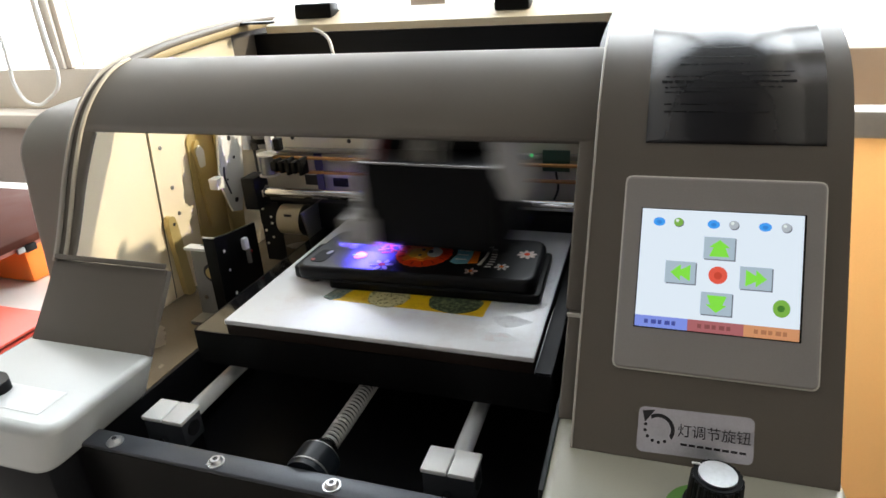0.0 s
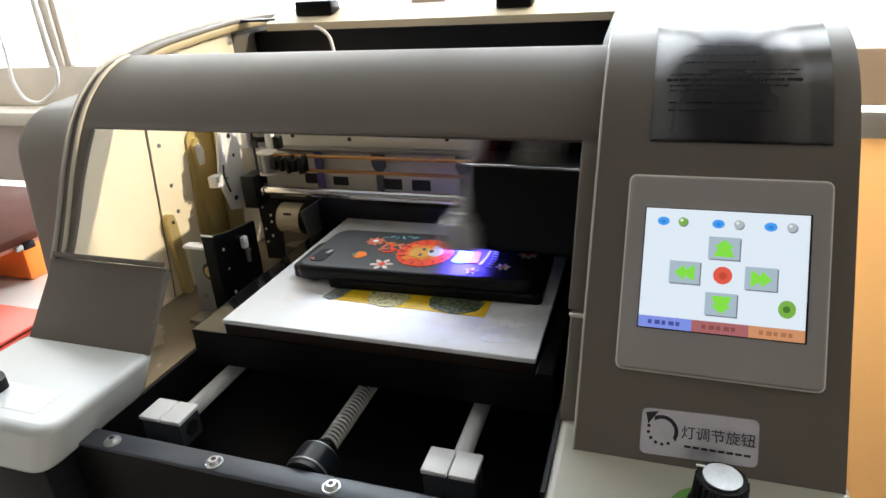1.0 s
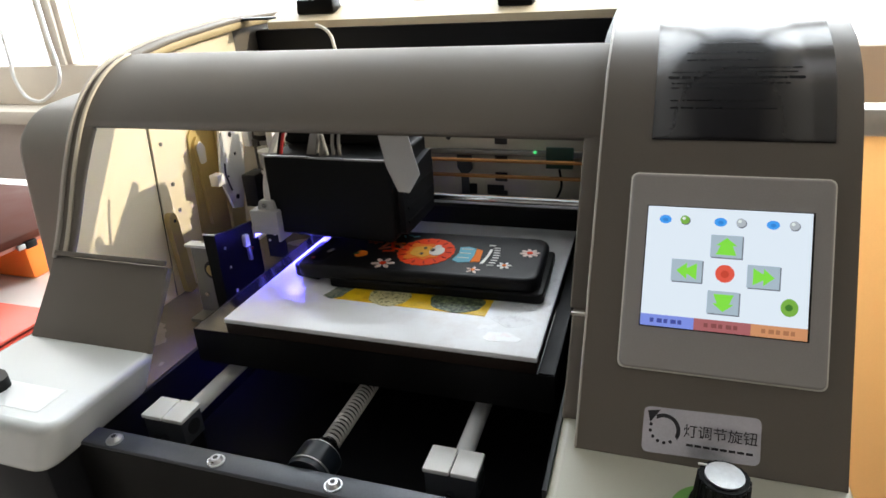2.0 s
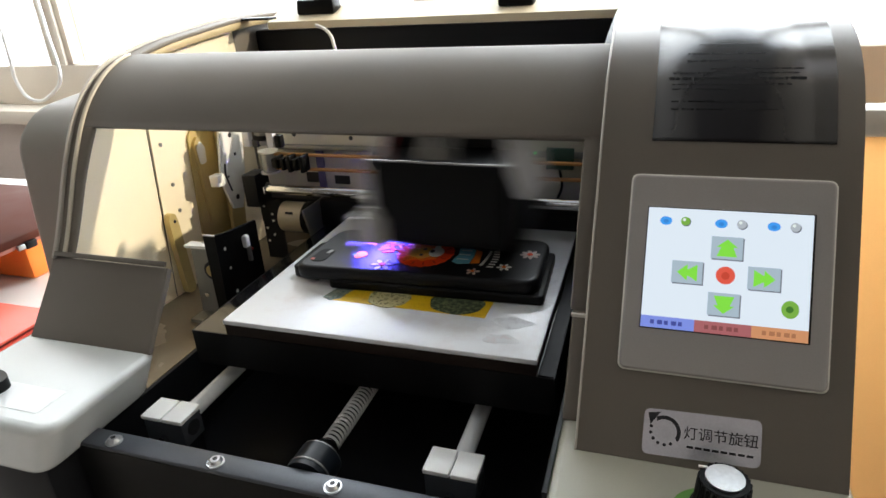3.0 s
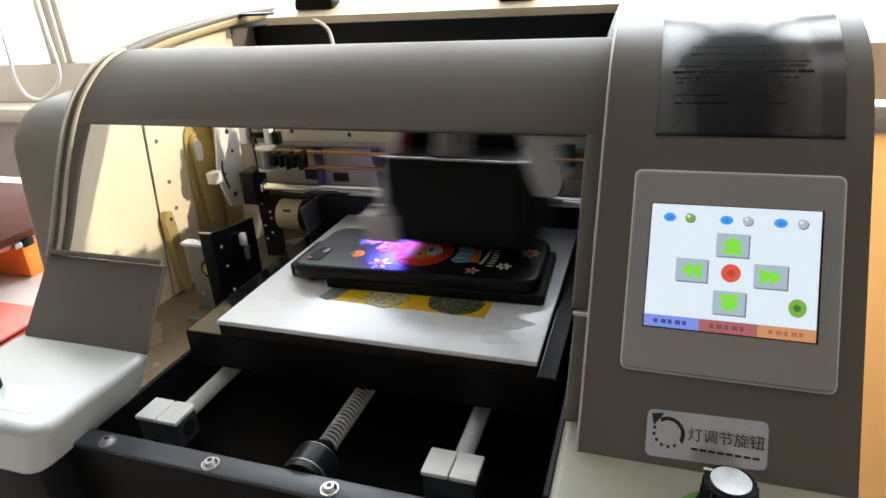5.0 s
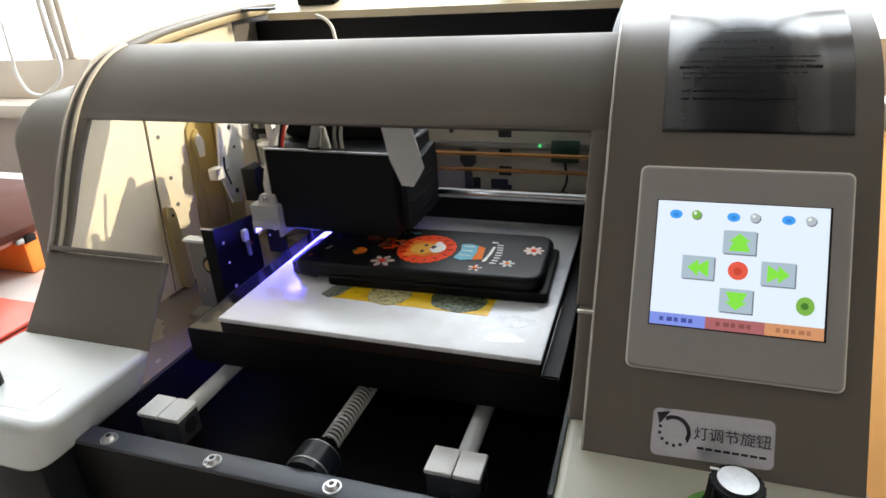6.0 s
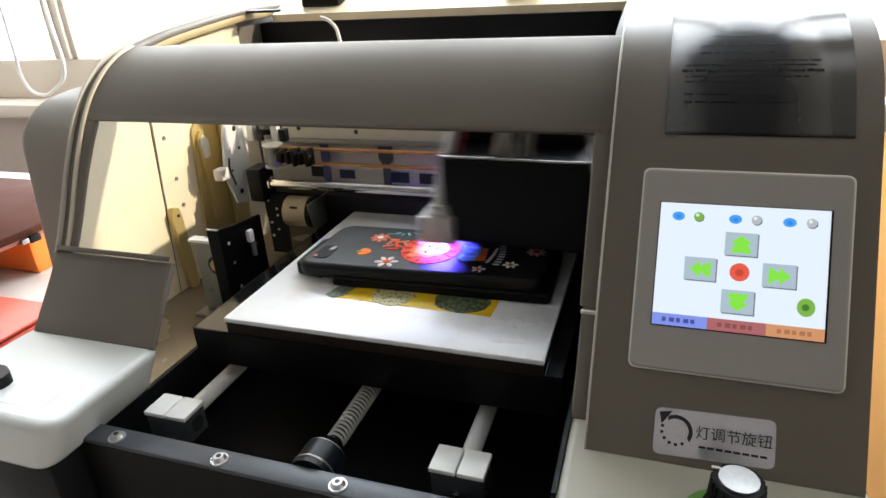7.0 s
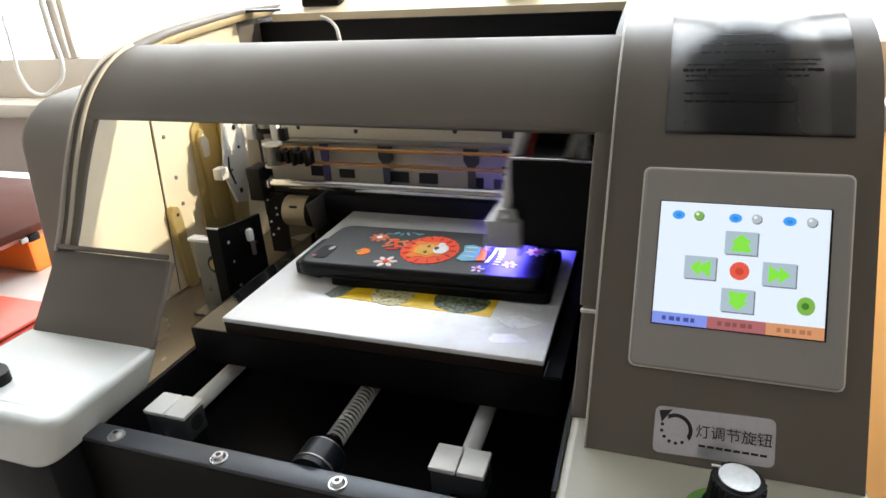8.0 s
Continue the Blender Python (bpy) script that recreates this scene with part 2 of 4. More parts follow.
# ---- the room ----
def room():
    wall_paint = mat("mauve_wall_paint", (0.62, 0.53, 0.49), 0.7, vary=0.06, grain=8, blotch=0.6)
    # white paint taken far down, shade put into its colour
    dimmed_white = mat("dimmed_white_wall_paint", (0.27, 0.25, 0.22), 0.7, vary=0.04, grain=8, blotch=0.6)
    # floor tone lowered so that little light bounces up
    floor_mat = mat("darkened_floor_boards", (0.085, 0.055, 0.036), 0.5, vary=0.15, grain=4, blotch=0.8)
    frame_mat = mat("window_frame_paint", (0.62, 0.55, 0.46), 0.5, grain=10, blotch=1)
    sill_mat = mat("window_sill_stone", (0.66, 0.60, 0.52), 0.45, grain=10, blotch=1)
    X0, X1, Y0, Y1, ZF, ZC = -2.1, 1.7, -1.9, 1.30, -0.87, 2.18
    part("floor", box(X0, X1, Y0, Y1 + 0.2, ZF - 0.1, ZF), floor_mat, kind="structure", label="brown wooden floor, darkened to cut bounce light", category="floor")
    # ceiling out of view, its white darkened to weaken the fill from above
    part("ceiling", box(X0, X1, Y0, Y1 + 0.05, ZC, ZC + 0.1), mat("dimmed_ceiling_paint", (0.32, 0.32, 0.31), 0.8, vary=0.03, grain=8, blotch=0.6), kind="structure", label="unseen off-white ceiling, darkened to cut fill light", category="ceiling")
    # added wall out of view, pale so that it bounces light onto the pod
    part("wall_west", box(X0 - 0.1, X0, Y0, Y1 + 0.2, ZF, ZC), mat("bounce_side_wall_paint", (0.72, 0.69, 0.65), 0.7, vary=0.04, grain=8, blotch=0.6), kind="structure", label="unseen pale side wall, kept bright as a reflector", category="wall")
    # unseen side wall, toned to cut bounce; its window lets in the low sun
    # opening edges are placed so the sun misses the hood front
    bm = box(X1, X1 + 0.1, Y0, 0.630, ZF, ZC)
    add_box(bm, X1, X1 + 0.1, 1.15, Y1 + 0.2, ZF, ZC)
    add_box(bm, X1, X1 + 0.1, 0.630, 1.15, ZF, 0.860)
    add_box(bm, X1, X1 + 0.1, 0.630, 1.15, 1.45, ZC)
    part("wall_east", bm, mat("dimmed_side_wall_paint", (0.52, 0.47, 0.40), 0.7, vary=0.04, grain=8, blotch=0.6), kind="structure", label="unseen side wall with a window opening, toned down to cut bounce", category="wall")
    w2 = thing("window_2", "side window with beige frame, sun falling through", "window", kind="structure")
    for y0, y1, z0, z1 in ((0.630, 0.645, 0.860, 1.45), (1.135, 1.150, 0.860, 1.45), (0.645, 1.135, 0.860, 0.875), (0.645, 1.135, 1.42, 1.45)):
        part("window_frame", box(X1 + 0.03, X1 + 0.07, y0, y1, z0, z1, r=0.002), frame_mat, w2)
    glare = bpy.data.materials.new("hazy_bright_distance")
    glare.use_nodes = True
    glare.node_tree.nodes["Principled BSDF"].inputs["Emission Color"].default_value = (1.0, 0.99, 0.97, 1)
    glare.node_tree.nodes["Principled BSDF"].inputs["Emission Strength"].default_value = 3.5
    part("backdrop", box(-7, 6, 3.0, 3.02, -1.5, 3.2), glare, kind="structure", label="overexposed bright haze outside the window", category="backdrop")
    # added wall out of view, near black to keep fill off the machine's front
    part("wall_south", box(X0, X1, Y0 - 0.1, Y0, ZF, ZC), mat("fill_cutting_wall_brown", (0.06, 0.048, 0.040), 0.6, grain=6, blotch=0.7), kind="structure", label="unseen wall facing the window, dark brown to cut front fill", category="wall")
    # the wall under the window, in padded panels with a groove, and the wall over it
    low = part("wall_north", box(X0, X1, Y1, Y1 + 0.2, ZF, -0.18), wall_paint, kind="structure", label="mauve-grey wall panelling below the window sill", category="wall")
    for z0, z1 in ((-0.845, -0.46), (-0.45, -0.19)):
        for i in range(4):
            x = X0 + 0.01 + i * 0.945
            part("panel", box(x, x + 0.935, Y1 - 0.03, Y1 - 0.001, z0, z1, r=0.012), wall_paint, low)
    part("wall_north_top", box(X0, X1, Y1, Y1 + 0.05, 2.05, ZC), dimmed_white, kind="structure", label="white wall strip over the window, shaded in its colour", category="wall")
    part("window_sill", box(X0, X1, Y1 - 0.10, Y1 + 0.18, -0.18, -0.135, r=0.008), sill_mat, kind="structure", label="pale stone window sill", category="window sill")
    w = thing("window_1", "wide bright window with beige frame", "window", kind="structure")
    bars = [(X0, X1, -0.135, -0.01), (X0, X1, 2.01, 2.05)] + [(x - 0.048, x + 0.048, -0.01, 2.01) for x in (-1.535, -0.3, 0.95)]
    for x0, x1, z0, z1 in bars:
        part("window_frame", box(x0, x1, Y1 + 0.0, Y1 + 0.055, z0, z1, r=0.006), frame_mat, w)
    for x in (-1.513, -1.56):
        part("window_bead", box(x - 0.008, x + 0.008, Y1 - 0.012, Y1 - 0.001, -0.01, 2.01, r=0.003), sill_mat, w)
    cord = [(-1.665, 1.24, 0.40), (-1.668, 1.24, 0.1), (-1.6715, 1.24, 0.0073), (-1.6754, 1.24, -0.044), (-1.6505, 1.24, -0.0967), (-1.60, 1.24, -0.112), (-1.556, 1.24, -0.0964), (-1.503, 1.24, -0.062), (-1.483, 1.24, -0.012), (-1.488, 1.24, 0.07), (-1.49, 1.24, 0.158), (-1.495, 1.24, 0.40)]
    part("blind_cord", tube(cord, 0.0055), mat("white_cord", (0.8, 0.8, 0.78), 0.6), label="white looped blind cord by the window", category="cord")
    # wooden cupboard beyond the machine
    wood = mat("orange_wood", (0.62, 0.33, 0.10), 0.5, vary=0.12, grain=5, blotch=1.2)
    c = thing("cupboard", "orange-brown wooden cupboard under the window", "cupboard")
    part("body", box(0.47, 1.60, 0.86, 1.19, ZF, -0.16, r=0.004), wood, c)
    part("top", box(0.46, 1.61, 0.85, 1.199, -0.16, -0.128, r=0.004), sill_mat, c, "pale stone top")
    for i in range(2):
        d = part("door", box(0.49 + i * 0.55, 1.03 + i * 0.55, 0.843, 0.859, ZF + 0.08, -0.19, r=0.004), wood, c)
        part("handle", rod((1.0 + i * 0.09, 0.83, -0.5), (1.0 + i * 0.09, 0.83, -0.38), 0.006), STEEL, d)
    cloth = mat("orange_screen_cloth", (0.82, 0.60, 0.36), 0.8, vary=0.06, grain=30, blotch=2)
    nt = cloth.node_tree
    thin, mix = nt.nodes.new("ShaderNodeBsdfTranslucent"), nt.nodes.new("ShaderNodeMixShader")
    thin.inputs["Color"].default_value, mix.inputs["Fac"].default_value = (0.95, 0.70, 0.40, 1), 0.52
    nt.links.new(nt.nodes["Principled BSDF"].outputs[0], mix.inputs[1])
    nt.links.new(thin.outputs[0], mix.inputs[2])
    nt.links.new(mix.outputs[0], nt.nodes["Material Output"].inputs["Surface"])
    sc = thing("desk_screen", "orange cloth screen in a pale frame, lit from behind", "screen")
    part("cloth", box(0.385, 1.19, 0.461, 0.463, ZF + 0.03, 0.012), cloth, sc)
    for x in (0.378, 1.2):
        part("post", box(x - 0.008, x + 0.008, 0.452, 0.472, ZF, 0.012, r=0.003), sill_mat, sc)
    part("cap_rail", box(0.37, 1.21, 0.445, 0.48, 0.012, 0.040, r=0.004), sill_mat, sc, "pale cap rail")
    part("storage_box", box(0.50, 0.86, 0.93, 1.13, -0.128, 0.045, r=0.006), mat("beige_card", (0.50, 0.40, 0.30), 0.7), label="beige box on the stone-topped cupboard", category="box")
    # the desk
    dm = mat("white_desk_laminate", (0.66, 0.60, 0.55), 0.35, vary=0.03, grain=20, blotch=2)
    d = thing("desk", "white laminate office desk under the printer", "desk")
    part("desktop", box(-0.95, 0.333, -0.32, 0.55, -0.145, -0.12, r=0.003), dm, d)
    for x in (-0.9, 0.29):
        for y in (-0.27, 0.5):
            part("leg", box(x - 0.025, x + 0.025, y - 0.025, y + 0.025, ZF, -0.145, r=0.003), dm, d)


def desk_things():
    red = mat("red_card", (0.74, 0.09, 0.05), 0.5, vary=0.08)
    f = thing("red_folder", "flat bright red folder lying on the desk", "folder")
    part("cover", box(-0.75, -0.328, -0.12, 0.145, -0.114, -0.111, r=0.001), red, f)
    part("back_cover", box(-0.75, -0.328, -0.12, 0.145, -0.1195, -0.117, r=0.001), red, f)
    part("paper", box(-0.745, -0.331, -0.115, 0.14, -0.117, -0.114), mat("deep_red_card", (0.22, 0.015, 0.010), 0.6), f, "dark red edge of the inner leaves")
    om = mat("orange_plastic", (0.80, 0.19, 0.02), 0.35, vary=0.08)
    b = thing("orange_crate", "orange plastic crate with a dark red overhanging lid", "crate")
    part("body", box(-0.80, -0.437, 0.210, 0.36, -0.12, -0.0740, r=0.006), om, b)
    lid = mat("dark_red_lid", (0.065, 0.020, 0.013), 0.75, spec=0.1)
    part("lid", box(-0.81, -0.428, 0.150, 0.365, -0.0700, -0.0600, r=0.003), lid, b, "dark red lid")
    part("lid_rim", box(-0.81, -0.431, 0.153, 0.362, -0.0740, -0.0700), mat("worn_red_rim", (0.30, 0.10, 0.07), 0.5), b, "paler worn rim under the lid")
    part("catch", box(-0.4320, -0.4255, 0.2060, 0.2200, -0.0780, -0.0690, r=0.0015), BLACKP, b, "black catch")
    part("catch_plate", box(-0.4300, -0.4262, 0.1960, 0.2055, -0.0760, -0.0700, r=0.001), ZINC, b, "pale catch plate")
    # bright patch of light on the deck, laid on as a thin white sheet
    part("light_patch", box(-0.0985, -0.0540, -0.0835, -0.0645, DECK, DECK + 0.0002), mat("light_patch_white", (0.78, 0.80, 0.81), 0.35, vary=0.02), label="bright patch of light, laid on the deck as a white sheet", category="label")
    part("deck_switch", prism(rounded([(-0.1190, -0.0800), (-0.0885, -0.0765), (-0.0890, -0.0680), (-0.0980, -0.0635), (-0.1190, -0.0660)], 0.004), DECK, -0.0065, "z"), BLACKP, label="small black plastic rocker on the pale deck", category="switch")


# ---- the printer ----
TOWER = [(-0.0425, -0.013), (-0.0085, 0.045), (0.0210, 0.0950), (0.0334, 0.1150), (0.0490, 0.1340), (0.0700, 0.1475), (0.1000, 0.1560), (0.1500, 0.1620), (0.2350, 0.1680), (0.3000, 0.1700)]


def smooth_line(points, sub=5):
    ps = [Vector(p) for p in points]
    ps = [ps[0] * 2 - ps[1]] + ps + [ps[-1] * 2 - ps[-2]]
    out = []
    for i in range(1, len(ps) - 2):
        for k in range(sub):
            t = k / sub
            out.append(tuple(0.5 * ((2 * ps[i]) + (ps[i + 1] - ps[i - 1]) * t + (2 * ps[i - 1] - 5 * ps[i] + 4 * ps[i + 1] - ps[i + 2]) * t * t + (3 * ps[i] - ps[i - 1] - 3 * ps[i + 1] + ps[i + 2]) * t ** 3)))
    return out + [tuple(ps[-2])]


def shell(printer):
    # front hood with its wide window: the band over it, a stile at each side, and the flap below
    bm = bmesh.new()
    low, mid, top = profile(0, 0, 0.98, 6), profile(0, 0.98, 2.86, 6), profile(0, 2.86, 5.6, 6)
    n = len(mid) - 1
    strip(bm, low, -0.1268, [-0.0345 - 0.0035 * i / (len(low) - 1) for i in range(len(low))])
    strip(bm, mid, -0.1245, [-0.1125 + 0.0045 * i / n for i in range(n + 1)])
    strip(bm, mid, 0.2050, 0.2146)
    strip(bm, low, 0.2064, 0.2146)
    strip(bm, top, -0.1245, 0.2146)
    bmesh.ops.remove_doubles(bm, verts=bm.verts[:], dist=0.0002)
    hood = part("hood", bm, SHELL, printer)
    bevelled(hood, 0.0012, 2, thick=0.0035)
    out, into = profile(-0.0006, 0.0, 0.97, 6), profile(-0.0045, 0.0, 0.97, 6)
    part("flap_side", prism(out + into[::-1], -0.0386, -0.0370), SHELL, printer)
    # window rim, left of the opening and along its foot
    rim = part("window_lip", strip(bmesh.new(), profile(0.0007, 0.98, 1.04, 4), -0.1245, -0.0372), SHELL, printer)
    bevelled(rim, 0.0005, 2, thick=0.002)
    bm = bmesh.new()
    strip(bm, profile(0.0022, 0.95, 8.9, 6), -0.1268, -0.1246)
    bevelled(part("edge_trim", bm, SOFTTRIM, printer, "grey moulded edge trim"), 0.0008, 3, thick=0.004)
    bm = bmesh.new()
    strip(bm, profile(0.0016, 0.98, 5.5, 6), -0.1192, -0.1162)
    bevelled(part("edge_trim", bm, BEIGE, printer, "beige moulded edge trim"), 0.0008, 2, thick=0.002)
    # arched side frame at the open end
    bm = prism(profile(-0.0005, 0, 9, 6) + [(0.30, -0.12), (0.0, -0.12), (-0.0238, -0.046)], -0.1275, -0.1245)
    part("side_panel", bm, SHELL, printer)
    bm = bmesh.new()
    strip(bm, profile(0.0, 5.2, 9, 6), -0.1245, -0.112)
    bevelled(part("arch_rim", bm, SHELL, printer), 0.0008, 2, thick=0.003)
    bm = bmesh.new()
    strip(bm, profile(-0.0032, 5.2, 9, 6), -0.1243, -0.1122)
    bevelled(part("arch_liner", bm, BRONZE, printer, "dull yellow plated inner face of the arch"), 0.0006, 2, thick=0.0055)
    # tower with the control panel
    t = smooth_line(TOWER, 5)
    tower = part("control_tower", prism(t + [(0.30, -0.046), (-0.03, -0.046), (-0.0425, -0.0128)], 0.2146, 0.3208), SHADED_TOWER, printer)
    bevelled(tower, 0.0022, 4)
    bm = bmesh.new()
    strip(bm, [(y - 0.0006, z + 0.0006) for y, z in t[:34]], 0.2143, 0.2154)
    bevelled(part("tower_seam", bm, SOFTTRIM, printer, "pale seam bead"), 0.0005, 2, thick=0.0012)
    part("seam_tab", box(0.2062, 0.2150, 0.0035, 0.0050, 0.0275, 0.0290), TRIM, printer)
    # decks
    left = rounded([(-0.1340, -0.0150), (-0.1340, -0.0945), (-0.0330, -0.0945), (-0.0330, -0.0150)], 0.013, 6)
    bm = prism(left, -0.0465, DECK, "z")
    for v in bm.verts:      # the inner side leans in towards its foot
        if v.co.z < -0.03 and v.co.x > -0.06:
            v.co.x -= 0.0165
    bevelled(part("left_deck", bm, LIT_DECK, printer, "flat deck, body paint lightened as lit from above"), 0.005, 4)
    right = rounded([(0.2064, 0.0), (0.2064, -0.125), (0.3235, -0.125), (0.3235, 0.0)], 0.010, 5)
    bevelled(part("right_deck", prism(right, -0.046, DECK - 0.0002, "z"), SHADED_DECK, printer, "grey deck in a darker, yellower shaded tone"), 0.004, 4)
    # side pod past the arch
    pod = rounded([(0.050, -0.046), (0.0575, 0.045), (0.062, 0.090), (0.085, 0.1085), (0.13, 0.1135), (0.29, 0.1135), (0.29, -0.046)], 0.03, 7)
    bevelled(part("side_pod", prism(pod, -0.20, -0.1277), LIT_POD, printer, "rounded side pod, shell paint lightened for side light"), 0.005, 4)
    part("pod_base", box(-0.195, -0.1277, 0.06, 0.28, -0.12, -0.046), BLACK, printer)
    # rear housing, lid strip
    part("rear_housing", box(-0.1240, 0.2140, 0.271, 0.2955, 0.075, 0.1445, r=0.002), BLACK, printer)
    part("lid", prism([(0.2700, 0.1449), (0.30, 0.1475), (0.30, 0.1625), (0.2695, 0.1512)], -0.1080, 0.2140), CREAM, printer, "cream hinged lid, raised")
    part("lid_hinge", box(-0.128, -0.0850, 0.236, 0.250, 0.1550, 0.1572, r=0.001), BLACKP, printer)
    part("loose_wire", tube([(-0.020, 0.20, 0.152), (-0.013, 0.2, 0.149), (-0.0075, 0.2, 0.143), (-0.0045, 0.2, 0.130), (-0.004, 0.22, 0.10)], 0.0014), WHITE, printer, "loose white wire")
    for x0, x1 in ((-0.082, -0.044), (0.108, 0.138)):
        part("clip", box(x0, x1, 0.280, 0.298, 0.1560, 0.1690, r=0.002), BLACKP, printer)
    # the base
    part("base", box(-0.130, 0.330, -0.088, 0.30, -0.12, -0.102, r=0.003), BLACK, printer)
    part("base_front", box(-0.130, -0.0535, -0.0900, -0.020, -0.102, -0.0465, r=0.003), BLACK, printer)
    part("base_front", box(0.2075, 0.330, -0.105, 0.0, -0.102, -0.0465, r=0.003), BLACK, printer)
    part("rear_wall", box(-0.1245, 0.3208, 0.296, 0.30, -0.102, 0.075), BLACK, printer)
    part("tray_wall", box(-0.0550, -0.0525, -0.070, 0.295, -0.102, -0.0475), BLACK, printer)
    part("tray_wall", box(0.2046, 0.2066, -0.070, 0.295, -0.102, -0.0140), BLACK, printer)
    part("inner_floor", box(-0.1243, -0.0550, -0.0145, 0.295, -0.0500, -0.0470), FLOORP, printer, "brownish sheet-metal floor")
    part("inner_side", prism(profile(-0.0045, 0.02, 8.5, 4) + [(0.295, -0.014), (-0.018, -0.014)], 0.2076, 0.2144), BLACK, printer, "black inner side wall")


def front_bar(printer):
    bar = part("front_bar", box(-0.0515, 0.2040, -0.0722, -0.0595, -0.0425, -0.0394, r=0.0012), GREYBAR, printer, "dark anodised front bar")
    part("bar_apron", box(-0.0510, 0.2040, -0.0718, -0.0600, -0.102, -0.0425), BLACKP, bar, "black apron under the bar")
    for x in (-0.0279, 0.0375, 0.1041):
        bm = rod((x, -0.0670, -0.0394), (x, -0.0670, -0.0386), 0.0045, 24)
        add_rod(bm, (x, -0.0670, -0.0386), (x, -0.0670, -0.0366), 0.0038, 20, 0.0024)
        part("screw", bm, SCREWSTEEL, bar, "bright steel button screw")
    for x in (-0.0279, 0.0375, 0.1041):
        part("socket", rod((x, -0.0670, -0.0367), (x, -0.0670, -0.0364), 0.0014, 6), INK, bar)
    # guide rods in clamp blocks
    for x, x0, x1 in ((-0.0140, -0.0311, -0.0030), (0.1555, 0.1412, 0.1692)):
        part("guide_rod", rod((x, -0.040, -0.0500), (x, 0.280, -0.0500), 0.0050, 28), ROD, printer, "polished steel guide rod")
        c = (x0 + x1) / 2
        b = part("rod_clamp", box(x0 + 0.0006, x1 - 0.0006, -0.0440, -0.0274, -0.0590, -0.0428, r=0.0009), GREYBAR, printer, "clamp block with bright split top")
        part("clamp_half", box(x0, c - 0.0004, -0.0446, -0.0268, -0.0428, -0.0400, r=0.0007), BRUSHED, b, "bright aluminium clamp top")
        part("clamp_half", box(c + 0.0004, x1, -0.0446, -0.0268, -0.0428, -0.0400, r=0.0007), BRUSHED, b, "bright aluminium clamp top")
        part("clamp_foot", box(x0 + 0.002, x1 - 0.002, -0.0430, -0.0285, -0.102, -0.0590), BLACK, b, "black foot")
        part("rod_bore", rod((x1 - 0.0006, -0.0355, -0.0500), (x1 - 0.0001, -0.0355, -0.0500), 0.0048, 24), INK, b)
        part("clamp_bolt", rod((c, -0.0475, -0.0540), (c, -0.0446, -0.0540), 0.0026, 14), STEEL, b)
    # lead screw: a core with one long helical thread, and its bearing
    x, z, core, crest, pitch = 0.0832, -0.0480, 0.0042, 0.0056, 0.0030
    bm = bmesh.new()
    seg, y0, y1 = 14, -0.034, 0.12
    turns = int((y1 - y0) / pitch)
    rings = []
    for i in range(turns * seg + 1):
        a, y = 2 * math.pi * i / seg, y0 + pitch * i / seg
        ring = []
        for dy, r in ((-0.24, core), (-0.07, crest), (0.07, crest), (0.24, core)):
            ring.append(bm.verts.new((x + r * math.cos(a), y + dy * pitch, z + r * math.sin(a))))
        rings.append(ring)
    for a, b in zip(rings, rings[1:]):
        for k in range(3):
            bm.faces.new((a[k], a[k + 1], b[k + 1], b[k]))
    screw = part("lead_screw", bm, THREAD, printer, "steel lead screw with fine thread")
    part("screw_core", rod((x, y0 - 0.01, z), (x, 0.28, z), core + 0.0002, 18), BLACKP, screw)
    bm = rod((x, -0.0590, z), (x, -0.0425, z), 0.0118, 36)
    add_rod(bm, (x, -0.0425, z), (x, -0.0400, z), 0.0112, 36, 0.0090)
    part("bearing", bm, mat("blue_black_plastic", (0.005, 0.008, 0.013), 0.35, spec=0.3), screw, "black bearing housing")
    for y, r in ((-0.0555, 0.0122), (-0.0428, 0.0117)):
        part("bearing_ring", rod((x, y, z), (x, y + 0.0009, z), r, 32), ZINC, screw, "bright steel ring")
    part("collar", rod((x, -0.0402, z), (x, -0.0340, z), 0.0076, 28, 0.0064), STEEL, screw)


